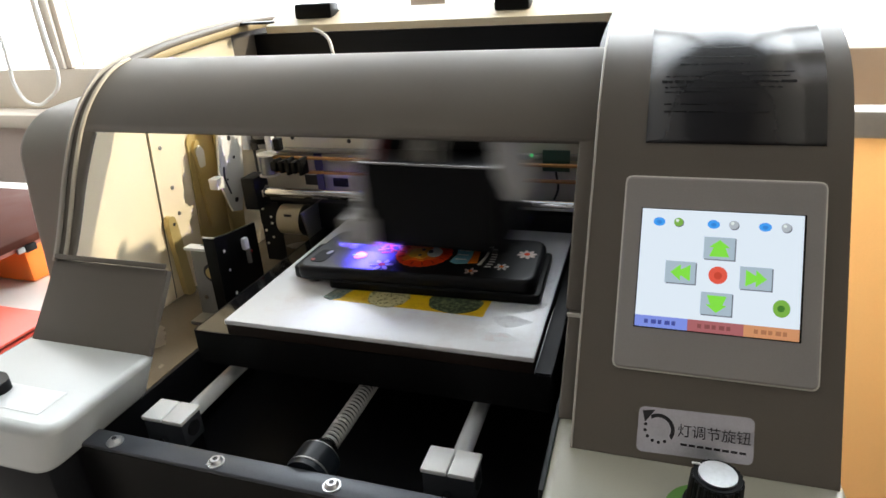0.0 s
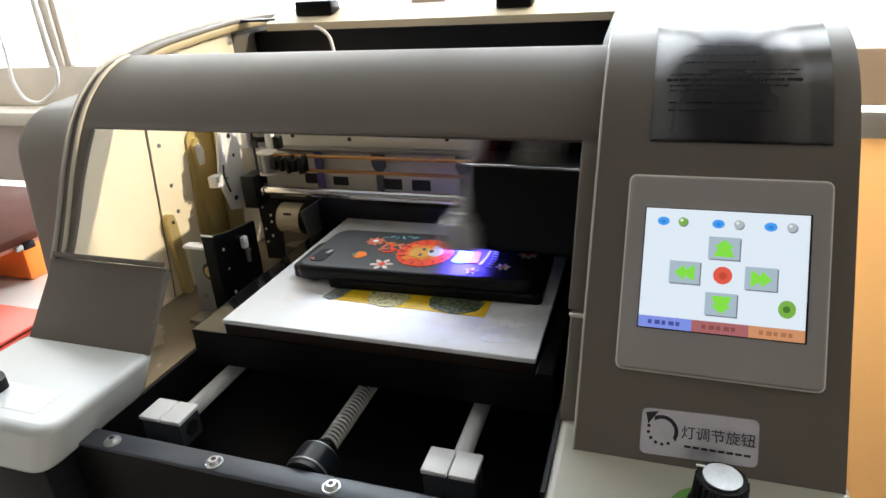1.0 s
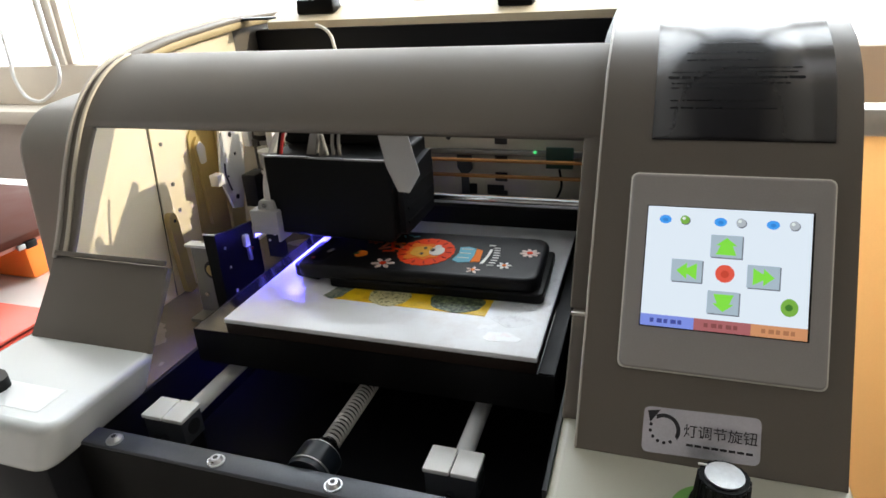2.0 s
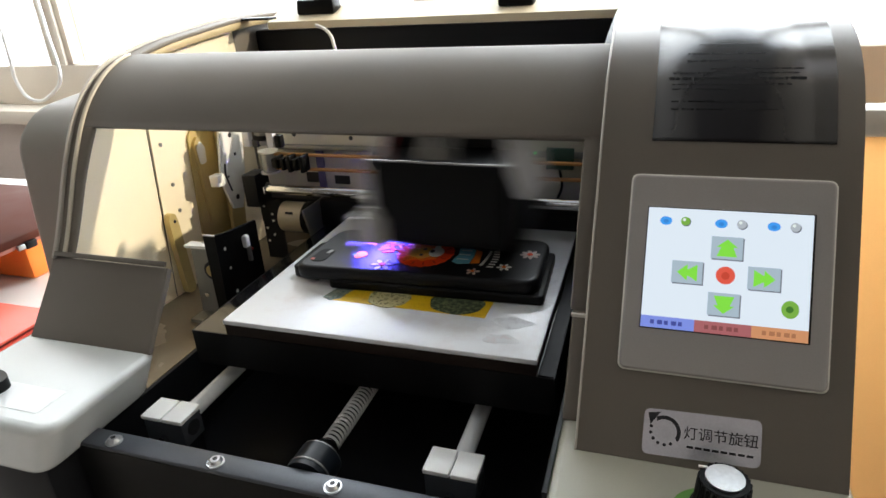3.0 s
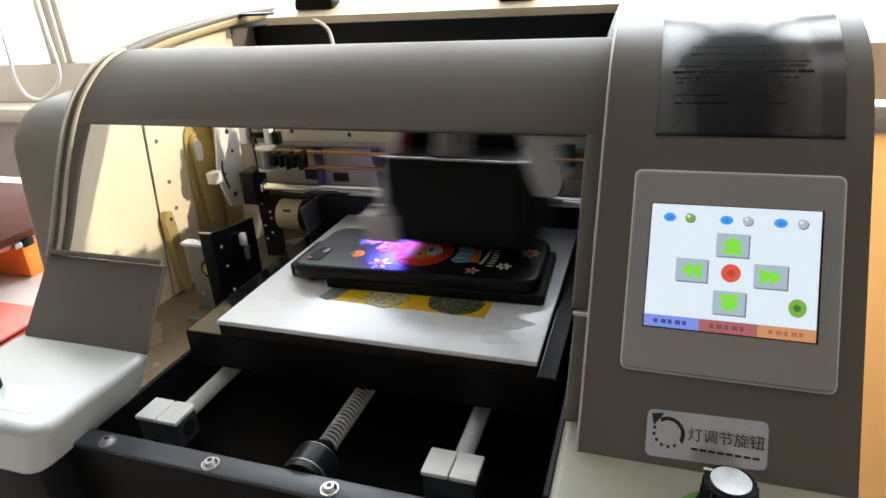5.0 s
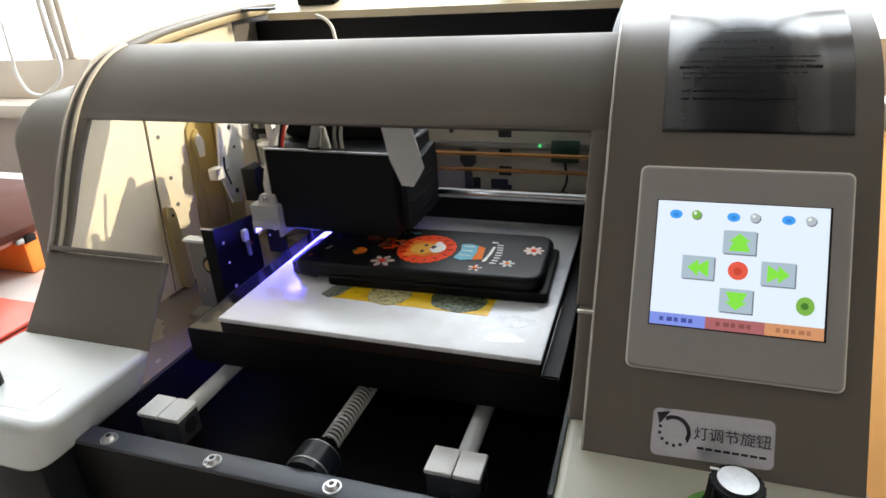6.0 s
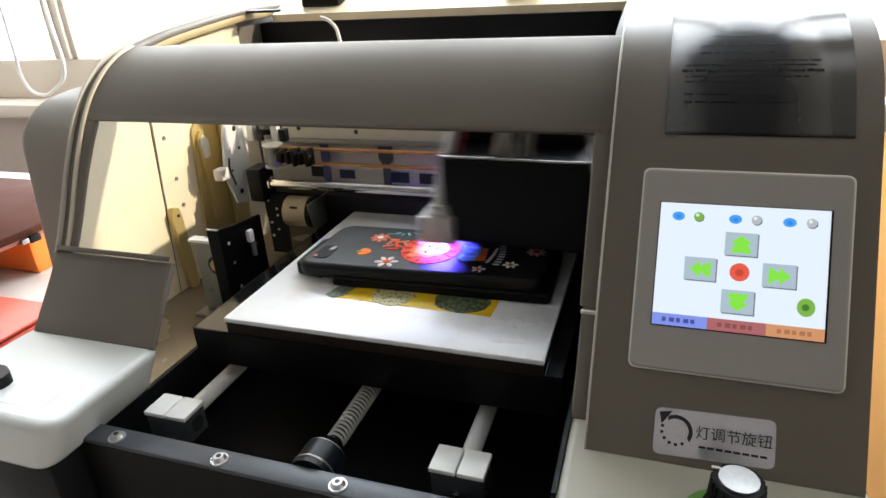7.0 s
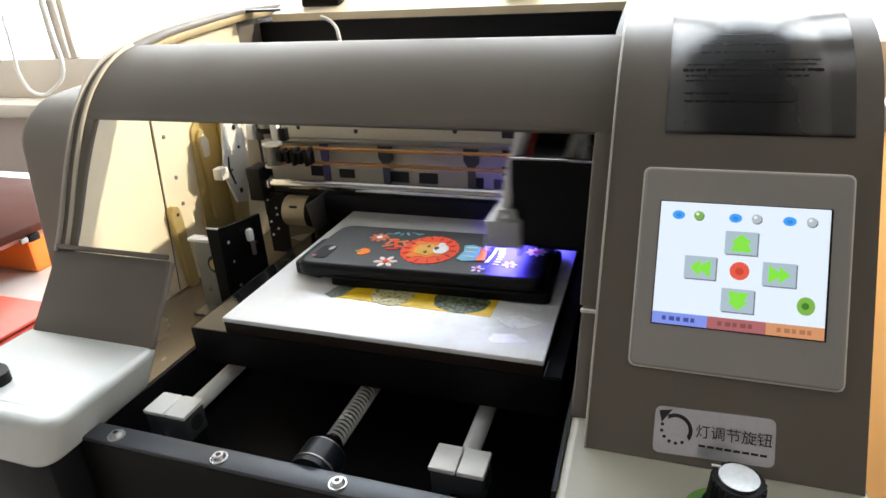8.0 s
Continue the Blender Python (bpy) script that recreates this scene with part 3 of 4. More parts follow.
def bed(printer):
    b = part("print_bed", box(0.0, 0.19, 0.0, 0.186, -0.0032, 0.0, r=0.0008), BED, printer, "glossy white print bed with ink stains")
    part("bed_board", box(0.0004, 0.1896, 0.0006, 0.186, -0.0105, -0.0032, r=0.0006), EDGE, b, "dark brown board under the white top")
    part("bed_carrier", box(-0.0250, 0.1985, 0.0015, 0.23, -0.0165, -0.0107, r=0.0006), GLOSSBLACK, b, "glossy black carrier plate")
    part("carrier_strip", box(0.1902, 0.1984, 0.0018, 0.23, -0.0107, -0.0100), BLACK, b)
    part("carrier_front", box(-0.0252, 0.1987, 0.0008, 0.0016, -0.034, -0.0108), BLACKP, b)
    part("carrier_side", box(-0.0256, -0.0246, 0.0016, 0.23, -0.034, -0.0108), BLACKP, b)
    part("carrier_side", box(0.1975, 0.1988, 0.0016, 0.23, -0.034, -0.0108), BLACKP, b)
    for x in (-0.014, 0.1555):
        part("slide_bearing", box(x - 0.013, x + 0.013, 0.045, 0.10, -0.062, -0.0166, r=0.002), BLACK, b)
    part("nut_block", box(0.068, 0.100, 0.06, 0.09, -0.060, -0.0166, r=0.002), BLACK, b)
    # test print: yellow strip with a teal corner and two roundels
    yellow = mottled("yellow_ink", (0.88, 0.56, 0.012), (0.62, 0.34, 0.02), 160.0, lo=0.5, hi=0.8)
    teal = mottled("teal_ink", (0.06, 0.12, 0.12), (0.28, 0.30, 0.24), 420.0)
    pale = mottled("cream_ink", (0.66, 0.60, 0.32), (0.16, 0.15, 0.06), 520.0, lo=0.52, hi=0.60)
    green = mottled("dark_green_ink", (0.035, 0.055, 0.03), (0.26, 0.30, 0.16), 380.0, lo=0.45, hi=0.66)
    part("test_print", prism([(0.0545, 0.0375), (0.1535, 0.0358), (0.1545, 0.0640), (0.0560, 0.0640)], 0.0, 0.00025, "z"), yellow, b, "yellow test print strip")
    part("roundel", prism([(0.0470, 0.0395), (0.0535, 0.0365), (0.0590, 0.0400), (0.0605, 0.0470), (0.0640, 0.0560), (0.0520, 0.0560)], 0.0001, 0.0004, "z"), teal, b, "teal printed corner")
    for cx, cy, rx, ry, m, lb in ((0.0895, 0.0475, 0.0135, 0.0125, pale, "pale printed roundel"), (0.1330, 0.0490, 0.0170, 0.0130, green, "dark green printed roundel")):
        bm = prism([(cx + rx * math.cos(a) * (1 + 0.03 * math.sin(7 * a)), cy + ry * math.sin(a) * (1 + 0.03 * math.cos(5 * a))) for a in (2 * math.pi * k / 40 for k in range(40))], 0.0001, 0.0005, "z")
        part("roundel", bm, m, b, lb)
    # old ink smudges on the white top
    for i, (cx, cy, rx, ry, tone) in enumerate(((0.170, 0.034, 0.012, 0.006, (0.70, 0.70, 0.74)), (0.179, 0.058, 0.008, 0.010, (0.68, 0.71, 0.71)), (0.167, 0.016, 0.010, 0.005, (0.84, 0.74, 0.76)), (0.183, 0.090, 0.005, 0.014, (0.72, 0.72, 0.77)))):
        m = mottled("ink_smudge_stain", (0.88, 0.90, 0.93), tone, 150.0, 0.22, 0.50, 0.72, 7.0, 0.02)
        m.node_tree.nodes["Principled BSDF"].inputs["Specular IOR Level"].default_value = 0.45
        pts = [(cx + rx * math.cos(a) * (1 + 0.2 * math.sin(3 * a + i)), cy + ry * math.sin(a) * (1 + 0.2 * math.cos(4 * a + i))) for a in (2 * math.pi * k / 28 for k in range(28))]
        part("ink_smudge", prism(pts, 0.0, 0.00008, "z"), m, b, "faint grey ink smudge")
    return b


def phone_case():
    """Black case on its jig, with its bright half-finished picture."""
    case = thing("phone_case", "black phone case on a jig with bright cartoon print", "phone case")
    turn = Matrix.Translation((0.1040, 0.0880, 0)) @ Matrix.Rotation(radians(1.8), 4, "Z")

    def add(name, bm, m, label="", parent=case):
        bmesh.ops.transform(bm, matrix=turn, verts=bm.verts[:])
        return part(name, bm, m, parent, label)

    outline = rounded([(-0.0850, -0.0345), (0.0755, -0.0330), (0.0755, 0.0330), (-0.0790, 0.0330)], 0.012, 8)
    body = bevelled(add("shell", prism(outline, 0.0045, 0.0145, "z"), mat("matte_black_case", (0.006, 0.006, 0.007), 0.42, spec=0.25, vary=0.15, grain=40)), 0.0032, 4)
    jig = add("jig", prism(rounded([(-0.0600, -0.0350), (0.0790, -0.0350), (0.0790, 0.0300), (-0.0600, 0.0300)], 0.004), 0.0004, 0.0065, "z"), BLACKP, "black jig block")
    bevelled(jig, 0.001, 2)
    bevelled(add("jig_end", prism(rounded([(-0.0915, -0.0230), (-0.0700, -0.0280), (-0.0700, 0.0250), (-0.0900, 0.0180)], 0.004), 0.0004, 0.0085, "z"), BLACKP), 0.001, 2)
    # camera cut-out: a dark opening with a lens shelf and small glints
    cut = rounded([(-0.0775, -0.0255), (-0.0665, -0.0260), (-0.0655, -0.0060), (-0.0755, -0.0060)], 0.0050, 6)
    add("camera_cutout", prism(cut, 0.0144, 0.0149, "z"), mat("deep_black_opening", (0.002, 0.002, 0.002), 0.5, spec=0.1), "oval camera opening")
    add("cutout_shelf", prism(rounded([(-0.0705, -0.0130), (-0.0675, -0.0130), (-0.0665, -0.0075), (-0.0690, -0.0075)], 0.001), 0.0149, 0.0151, "z"), mat("worn_grey", (0.30, 0.29, 0.28), 0.4), "worn grey lens shelf")
    add("cutout_shelf", prism(rounded([(-0.0765, -0.0245), (-0.0740, -0.0245), (-0.0740, -0.0215), (-0.0765, -0.0215)], 0.001), 0.0149, 0.0151, "z"), mat("red_bead_glint", (0.45, 0.06, 0.05), 0.4), "small red lens bead")
    red, orange, yellow = (mat(n, c, 0.5, vary=0.12, blotch=60, spec=0.12) for n, c in (("red_ink", (0.78, 0.060, 0.008)), ("orange_ink", (0.80, 0.19, 0.015)), ("gold_ink", (0.72, 0.36, 0.05))))
    blue, white = mat("sky_blue_ink", (0.18, 0.47, 0.58), 0.5, vary=0.12, blotch=60, spec=0.12), mat("white_ink", (0.75, 0.74, 0.70), 0.4)
    crimson, coral, teal = mat("crimson_ink", (0.42, 0.02, 0.01), 0.5, spec=0.12), mat("coral_ink", (0.62, 0.16, 0.09), 0.5, spec=0.12), mat("teal_print_ink", (0.04, 0.22, 0.24), 0.4)
    pinkish = mat("pink_white_ink", (0.66, 0.52, 0.46), 0.4)
    H = 0.0146

    def blot(name, cx, cy, rx, ry, m, lift=0.0, lobes=0, depth=0.08, n=48, label="", spin=0.0):
        pts = []
        for k in range(n):
            a = 2 * math.pi * k / n
            s = 1 + depth * math.cos(lobes * a) if lobes else 1
            x, y = rx * math.cos(a) * s, ry * math.sin(a) * s
            pts.append((cx + x * math.cos(spin) - y * math.sin(spin), cy + x * math.sin(spin) + y * math.cos(spin)))
        return add(name, prism(pts, H + lift, H + lift + 0.00025, "z"), m, label)

    blot("roundel", -0.0030, -0.0015, 0.0190, 0.0215, red, 0, 22, 0.020, 110, "red scalloped roundel")
    blot("roundel_centre", -0.0035, -0.0020, 0.0120, 0.0120, orange, 0.0003, 9, 0.07, 72, "orange scalloped centre")
    blot("patch", -0.0050, -0.0030, 0.0080, 0.0085, yellow, 0.0006, 5, 0.06)
    blot("patch", 0.0045, -0.0015, 0.0050, 0.0070, white, 0.0009)
    blot("patch", 0.0035, 0.0055, 0.0022, 0.0026, white, 0.0010)
    blot("spot", 0.0015, -0.0010, 0.0016, 0.0024, INK, 0.0012)
    for s in (-1, 1):
        blot("spot", -0.0045, s * 0.0045 - 0.0025, 0.0012, 0.0016, INK, 0.0009)
        blot("ear", -0.0120, s * 0.0095 - 0.0030, 0.0032, 0.0034, orange, 0.0005)
    for k in range(14):       # darker strokes round the rim
        ang = 2 * math.pi * k / 14
        blot("stroke", -0.0030 + 0.0155 * math.cos(ang), -0.0015 + 0.0175 * math.sin(ang), 0.0022, 0.0006, crimson, 0.0003, n=12, spin=ang)
    add("blue_patch", prism([(0.0175, -0.0120), (0.0220, -0.0150), (0.0292, -0.0131), (0.0300, -0.0020), (0.0292, 0.0074), (0.0235, 0.0098), (0.0180, 0.0080), (0.0195, -0.0010)], H + 0.0001, H + 0.0004, "z"), blue, "sky-blue printed patch")
    for y in (-0.0085, -0.0015, 0.0050):
        add("stripe", box(0.0200, 0.0275, y, y + 0.0009, H + 0.0003, H + 0.0006), white)
    add("orange_patch", prism([(0.0296, -0.0131), (0.0356, -0.0120), (0.0348, -0.0030), (0.0342, 0.0051), (0.0296, 0.0074), (0.0304, -0.0020)], H + 0.0001, H + 0.0004, "z"), orange)
    add("white_stroke", prism([(0.0362, -0.0150), (0.0384, -0.0142), (0.0400, -0.0020), (0.0404, 0.0078), (0.0388, 0.0076), (0.0382, -0.0030)], H + 0.0001, H + 0.0004, "z"), white)
    for i in range(9):
        y = -0.0165 + i * 0.0038
        x = 0.0412 + 0.0012 * math.sin(i * 0.5) - (0.0035 if i == 8 else 0)
        add("dash", box(x, x + 0.0040, y, y + 0.0012, H, H + 0.0003), white)

    def flower(cx, cy, r, m1, m2, n=6):
        for k in range(n):
            a = 2 * math.pi * k / n + 0.2
            blot("petal", cx + r * math.cos(a) * 0.8, cy + r * math.sin(a) * 0.8, r * 0.46, r * 0.26, m1, 0, n=16, spin=a)
        blot("flower_centre", cx, cy, r * 0.36, r * 0.36, m2, 0.0003, n=20)

    flower(-0.0255, -0.0236, 0.0062, pinkish, red)
    flower(-0.0433, 0.0120, 0.0056, coral, white, 8)
    flower(0.0340, -0.0240, 0.0036, pinkish, orange, 5)
    flower(0.0520, -0.0150, 0.0038, white, orange, 6)
    flower(0.0650, 0.0060, 0.0052, pinkish, red, 8)
    blot("fruit", -0.0454, -0.0117, 0.0042, 0.0052, orange, 0, 3, 0.06, label="small orange printed fruit")
    blot("leaf", -0.0490, -0.0120, 0.0020, 0.0011, mat("leaf_ink", (0.1, 0.22, 0.05), 0.4), 0.0003, spin=0.6, n=20)
    for i, (x, y, w, h, s) in enumerate(((-0.0330, 0.0000, 0.0080, 0.0022, 0.5), (-0.0285, 0.0040, 0.0022, 0.0130, 0.4), (-0.0250, 0.0080, 0.0080, 0.0022, 0.3), (-0.0335, 0.0060, 0.0022, 0.0100, -0.3), (-0.0260, 0.0005, 0.0070, 0.0020, -0.4), (-0.0320, 0.0100, 0.0070, 0.0020, 0.1), (-0.0225, 0.0045, 0.0020, 0.0090, 0.5), (-0.0285, -0.0045, 0.0080, 0.0020, 0.2))):
        add("brush_stroke", box(-w / 2, w / 2, -h / 2, h / 2, H + 0.00002 * i, H + 0.0003 + 0.00002 * i, turn=Matrix.Translation((x, y, 0)) @ Matrix.Rotation(s, 4, "Z")), coral if i % 3 == 0 else (red if i % 3 == 1 else orange))
    for i in range(6):
        blot("swirl", -0.0380 + i * 0.0042, 0.0195 + 0.0006 * i + 0.0012 * math.sin(i * 2), 0.0026, 0.0009, blue if i % 2 else teal, 0.0001, n=16, spin=i * 0.7)
    return case


def carriage(printer):
    """The print head, its origin at the lamp box's outer edge."""
    c = part("print_carriage", prism(rounded([(0.0168, 0.0240), (0.1060, 0.0220), (0.1085, 0.0260), (0.1085, 0.0785), (0.0168, 0.0785)], 0.003), 0.0820, 0.1500, "y"), BLACKP, printer, "black print head carriage")
    bevelled(c, 0.002, 3)
    # raised cover behind the front edge, its shoulder rounded
    cover = part("carriage_cover", prism(rounded([(0.0130, 0.0780), (0.0145, 0.0980), (0.0210, 0.1070), (0.0980, 0.1070), (0.1020, 0.0780)], 0.006), 0.1160, 0.1500, "y"), BLACKP, c)
    bevelled(cover, 0.002, 3)
    part("side_cheek", prism(rounded([(0.0900, 0.0250), (0.1480, 0.0250), (0.1480, 0.0700), (0.0900, 0.0620)], 0.004), 0.1086, 0.1130), BLACK, c, "black ribbed side cheek")
    for k in range(3):
        part("cheek_rib", box(0.1130, 0.1138, 0.0950, 0.1440, 0.0320 + 0.0100 * k, 0.0335 + 0.0100 * k), BLACKP, c)
    for x0, x1 in ((0.0172, 0.0500), (0.0505, 0.0760), (0.0765, 0.1070)):
        part("ridge", box(x0, x1, 0.0812, 0.0830, 0.0781 - 0.012 * (x0 - 0.02), 0.0795 - 0.012 * (x0 - 0.02), r=0.0005), ZINC, c, "shiny top ridge")
    part("head_plate", box(0.0300, 0.1000, 0.0900, 0.1450, 0.0195, 0.0235, r=0.001), BLACK, c)
    part("rail_bush", box(0.0400, 0.1100, 0.1500, 0.1600, 0.0300, 0.0600, r=0.002), BLACK, c)
    # UV lamp box with its cable
    bm = box(0.0030, 0.0245, 0.0760, 0.1540, 0.0290, 0.0415, r=0.0012)
    for x0, x1, y0, y1, foot in ((0.0030, 0.0044, 0.0760, 0.1540, 0.0210), (0.0231, 0.0245, 0.0760, 0.1540, 0.0195), (0.0044, 0.0231, 0.0760, 0.0776, 0.0248), (0.0044, 0.0231, 0.1524, 0.1540, 0.0210)):
        add_box(bm, x0, x1, y0, y1, foot, 0.0300)
    part("lamp_box", bm, GREYBOX, c, "grey ultraviolet lamp box")
    part("lamp_cap", prism(rounded([(0.0080, 0.0415), (0.0220, 0.0415), (0.0205, 0.0480), (0.0105, 0.0480)], 0.001), 0.0790, 0.0920, "y"), GREYBOX, c)
    part("cap_screw", rod((0.0150, 0.0770, 0.0450), (0.0150, 0.0790, 0.0450), 0.0018, 12), STEEL, c)
    part("lamp_glow", box(0.0048, 0.0227, 0.0785, 0.1515, 0.0276, 0.0288), UV, c, "glowing violet lamp window")
    part("lamp_cable", tube([(0.0150, 0.0850, 0.0440), (0.0160, 0.0860, 0.0600), (0.0185, 0.0940, 0.0780), (0.0220, 0.1080, 0.0950), (0.0230, 0.1230, 0.1120)], 0.0038, 10), CABLE, c, "thick pale sleeved lamp cable")
    for x, m in ((0.0225, BLACK), (0.0245, mat("red_wire", (0.4, 0.02, 0.02), 0.5))):
        part("lamp_wire", tube([(x - 0.004, 0.0900, 0.0380), (x, 0.0880, 0.0600), (x + 0.004, 0.0900, 0.0850), (x + 0.010, 0.1000, 0.1150)], 0.0011), m, c)
    # flat ribbon cable
    bm = prism([(0.1010, 0.1160), (0.1190, 0.1160), (0.1300, 0.0720), (0.1225, 0.0600), (0.1150, 0.0605), (0.1085, 0.0760)], 0.0765, 0.0777, "y")
    part("ribbon_cable", bm, CABLE, c, "flat white ribbon cable")
    # fittings on the open front of the cover
    grey = mat("grey_ink_fitting", (0.34, 0.33, 0.30), 0.45)
    part("ink_lever", prism([(0.0470, 0.0790), (0.0535, 0.0790), (0.0610, 0.1050), (0.0560, 0.1050)], 0.0880, 0.0930, "y"), grey, c, "leaning grey ink lever")
    part("ink_nozzle", rod((0.0590, 0.0900, 0.0785), (0.0590, 0.0900, 0.0920), 0.0035, 16, 0.0012), grey, c)
    for x in (0.0660, 0.0705):
        part("ink_tube", tube([(x, 0.0900, 0.0785), (x + 0.001, 0.0890, 0.0900), (x + 0.004, 0.0940, 0.1080)], 0.0012), grey, c)
    part("yellow_tag", box(0.0880, 0.0960, 0.0948, 0.0958, 0.0990, 0.1030), mat("yellow_tag", (0.6, 0.4, 0.02), 0.5), c)
    return c


def inside(printer):
    """The fixed works behind the window."""
    # carriage rail, belt, back plate
    part("carriage_rail", rod((-0.080, 0.166, 0.0258), (0.2060, 0.166, 0.0258), 0.0042, 24), STEEL, printer, "polished steel carriage rail")
    for y in (0.0545, 0.0425):
        part("drive_belt", box(-0.0660, 0.2060, 0.1700, 0.1745, y - 0.0008, y + 0.0008), BELT, printer, "amber toothed drive belt")
    plate = part("back_plate", box(-0.0900, 0.2060, 0.1945, 0.1960, 0.0130, 0.0600), SHEET, printer, "pale sheet-metal back plate")
    part("top_rail", box(-0.0700, 0.2060, 0.1850, 0.1945, 0.0575, 0.0820, r=0.0008), SHEET, printer, "pale folded top rail")
    part("rail_flange", box(-0.0700, 0.2060, 0.1800, 0.1850, 0.0560, 0.0600, r=0.0006), ZINC, printer)
    part("lower_beam", box(-0.0860, 0.2060, 0.1780, 0.2000, -0.0100, 0.0140, r=0.001), BLACK, printer)
    for x, z in ((0.0070, 0.0660), (-0.045, 0.068), (0.09, 0.068)):
        part("rail_hole", rod((x, 0.1846, z), (x, 0.1850, z), 0.0018, 12), INK, plate)
    part("rail_label", box(-0.0480, -0.0080, 0.1845, 0.1850, 0.0715, 0.0765), WHITE, plate, "small white label strip")
    for i in range(4):
        x = 0.1265
        part("slot", box(x, x + 0.0095, 0.1840, 0.1846, 0.0640 - i * 0.0145, 0.0710 - i * 0.0145), INK, plate)
    for x0, x1, z0, z1 in ((-0.0330, -0.0170, 0.0240, 0.0330), (-0.0060, 0.0080, 0.0235, 0.0310), (0.0400, 0.0570, 0.0220, 0.0310), (0.0660, 0.0820, 0.0220, 0.0310), (0.1080, 0.1200, 0.0200, 0.0290), (0.1285, 0.1420, 0.0195, 0.0285)):
        part("slot", box(x0 - 0.011, x1 - 0.011, 0.1938, 0.1946, z0, z1), INK, plate)
    for x, m in ((-0.0260, mat("violet_tape", (0.12, 0.11, 0.32), 0.5)), (0.0290, ZINC), (0.1010, ZINC)):
        w = 0.0035 if x < 0 else 0.0060
        bm = prism([(x - w, 0.0600), (x + w, 0.0600), (x + w, 0.0420), (x + 0.003, 0.0390), (x + 0.003, 0.0200), (x - 0.003, 0.0200), (x - 0.003, 0.0390), (x - w, 0.0440)], 0.1880, 0.1900, "y")
        part("belt_bracket", bm, m if x < 0 else GREYBAR, printer)
    g = mat("green_board", (0.02, 0.07, 0.05), 0.45)
    part("sensor_board", box(0.1660, 0.1860, 0.1780, 0.1800, 0.0480, 0.0640, r=0.0006), g, printer, "small green sensor board")
    part("sensor_led", rod((0.1580, 0.1790, 0.0600), (0.1580, 0.1775, 0.0600), 0.0012, 10), glow("green_led", (0.1, 1.0, 0.3), 0.8), printer)
    part("wire_tail", tube([(0.1760, 0.178, 0.048), (0.178, 0.176, 0.035), (0.172, 0.178, 0.020)], 0.0009), BLACKP, printer)
    # end of the belt: pulley, motor, pivots
    pul = part("belt_pulley", rod((-0.0640, 0.172, 0.0400), (-0.0640, 0.172, 0.0560), 0.0068, 24), ZINC, printer, "steel belt pulley")
    bm = rod((-0.0640, 0.172, 0.0385), (-0.0640, 0.172, 0.0400), 0.0085, 24)
    add_rod(bm, (-0.0640, 0.172, 0.0560), (-0.0640, 0.172, 0.0575), 0.0085, 24)
    part("pulley_flange", bm, WHITE, pul)
    ten = part("belt_tensioner", box(-0.0560, -0.0250, 0.1620, 0.1700, 0.0450, 0.0530, r=0.0008), BLACKP, printer, "black ribbed belt tensioner")
    for i, (lo, hi) in enumerate(((0.0450, 0.0550), (0.0440, 0.0545), (0.0425, 0.0560), (0.0440, 0.0540), (0.0425, 0.0565))):
        part("tensioner_rib", box(-0.0520 + i * 0.0058, -0.0488 + i * 0.0058, 0.1600, 0.1715, lo, hi, r=0.0008), BLACKP, ten)
    mot = part("motor", rod((-0.0600, 0.166, 0.0650), (-0.0600, 0.166, 0.0900), 0.0085, 24), ZINC, printer, "small drive motor")
    for dx, h, m in ((-0.012, 0.012, BRUSHED), (0.010, 0.018, BRUSHED), (0.017, 0.010, BLACKP), (-0.004, 0.006, INK)):
        part("motor_lug", box(-0.0600 + dx - 0.003, -0.0600 + dx + 0.003, 0.1560, 0.1620, 0.0640, 0.0640 + h, r=0.0008), m, mot)
    part("motor_collar", rod((-0.0600, 0.166, 0.0690), (-0.0600, 0.166, 0.0730), 0.0098, 24), BLACKP, mot, "black motor collar")
    for dx in (-0.0060, 0.0055):
        part("motor_screw", rod((-0.0600 + dx, 0.1568, 0.0800), (-0.0600 + dx, 0.1580, 0.0800), 0.0017, 10), STEEL, mot)
    part("rail_seat", box(-0.0830, -0.0700, 0.1560, 0.1760, 0.0120, 0.0400, r=0.001), BLACK, printer)
    part("rail_nut", rod((-0.0700, 0.166, 0.0258), (-0.0660, 0.166, 0.0258), 0.0062, 6), STEEL, printer)
    bm = rod((-0.0560, 0.170, 0.0005), (-0.0345, 0.170, 0.0005), 0.0128, 32)
    r = part("feed_roller", bm, DRUM, printer, "cream drum on a black shaft")
    part("roller_rim", rod((-0.0345, 0.170, 0.0005), (-0.0300, 0.170, 0.0005), 0.0135, 32), BLACKP, r)
    part("roller_mark", box(-0.0480, -0.0410, 0.1580, 0.1584, 0.0070, 0.0090), INK, r)
    part("roller_arm", prism([(0.150, 0.014), (0.190, 0.014), (0.190, -0.030), (0.160, -0.020)], -0.0270, -0.0255), ZINC, r)
    # perforated black upright with rows of small holes
    up = part("upright_plate", box(-0.0760, -0.0580, 0.1660, 0.1680, -0.0380, 0.0160), BLACK, printer, "black perforated upright plate")
    for i, (dx, z) in enumerate(((0.003, 0.010), (0.010, 0.003), (0.010, -0.003), (0.003, -0.010), (0.009, -0.016), (0.003, -0.022))):
        part("hole_rim", rod((-0.0760 + dx, 0.1654, z), (-0.0760 + dx, 0.1660, z), 0.0011, 10), WHITE, up)
    # white painted bracket plate by the end of the rail
    wb = prism([(0.1635, 0.0929), (0.1935, 0.0929), (0.1845, 0.0367), (0.1730, 0.0049), (0.1605, 0.0081), (0.1505, 0.0356)], -0.1010, -0.0990)
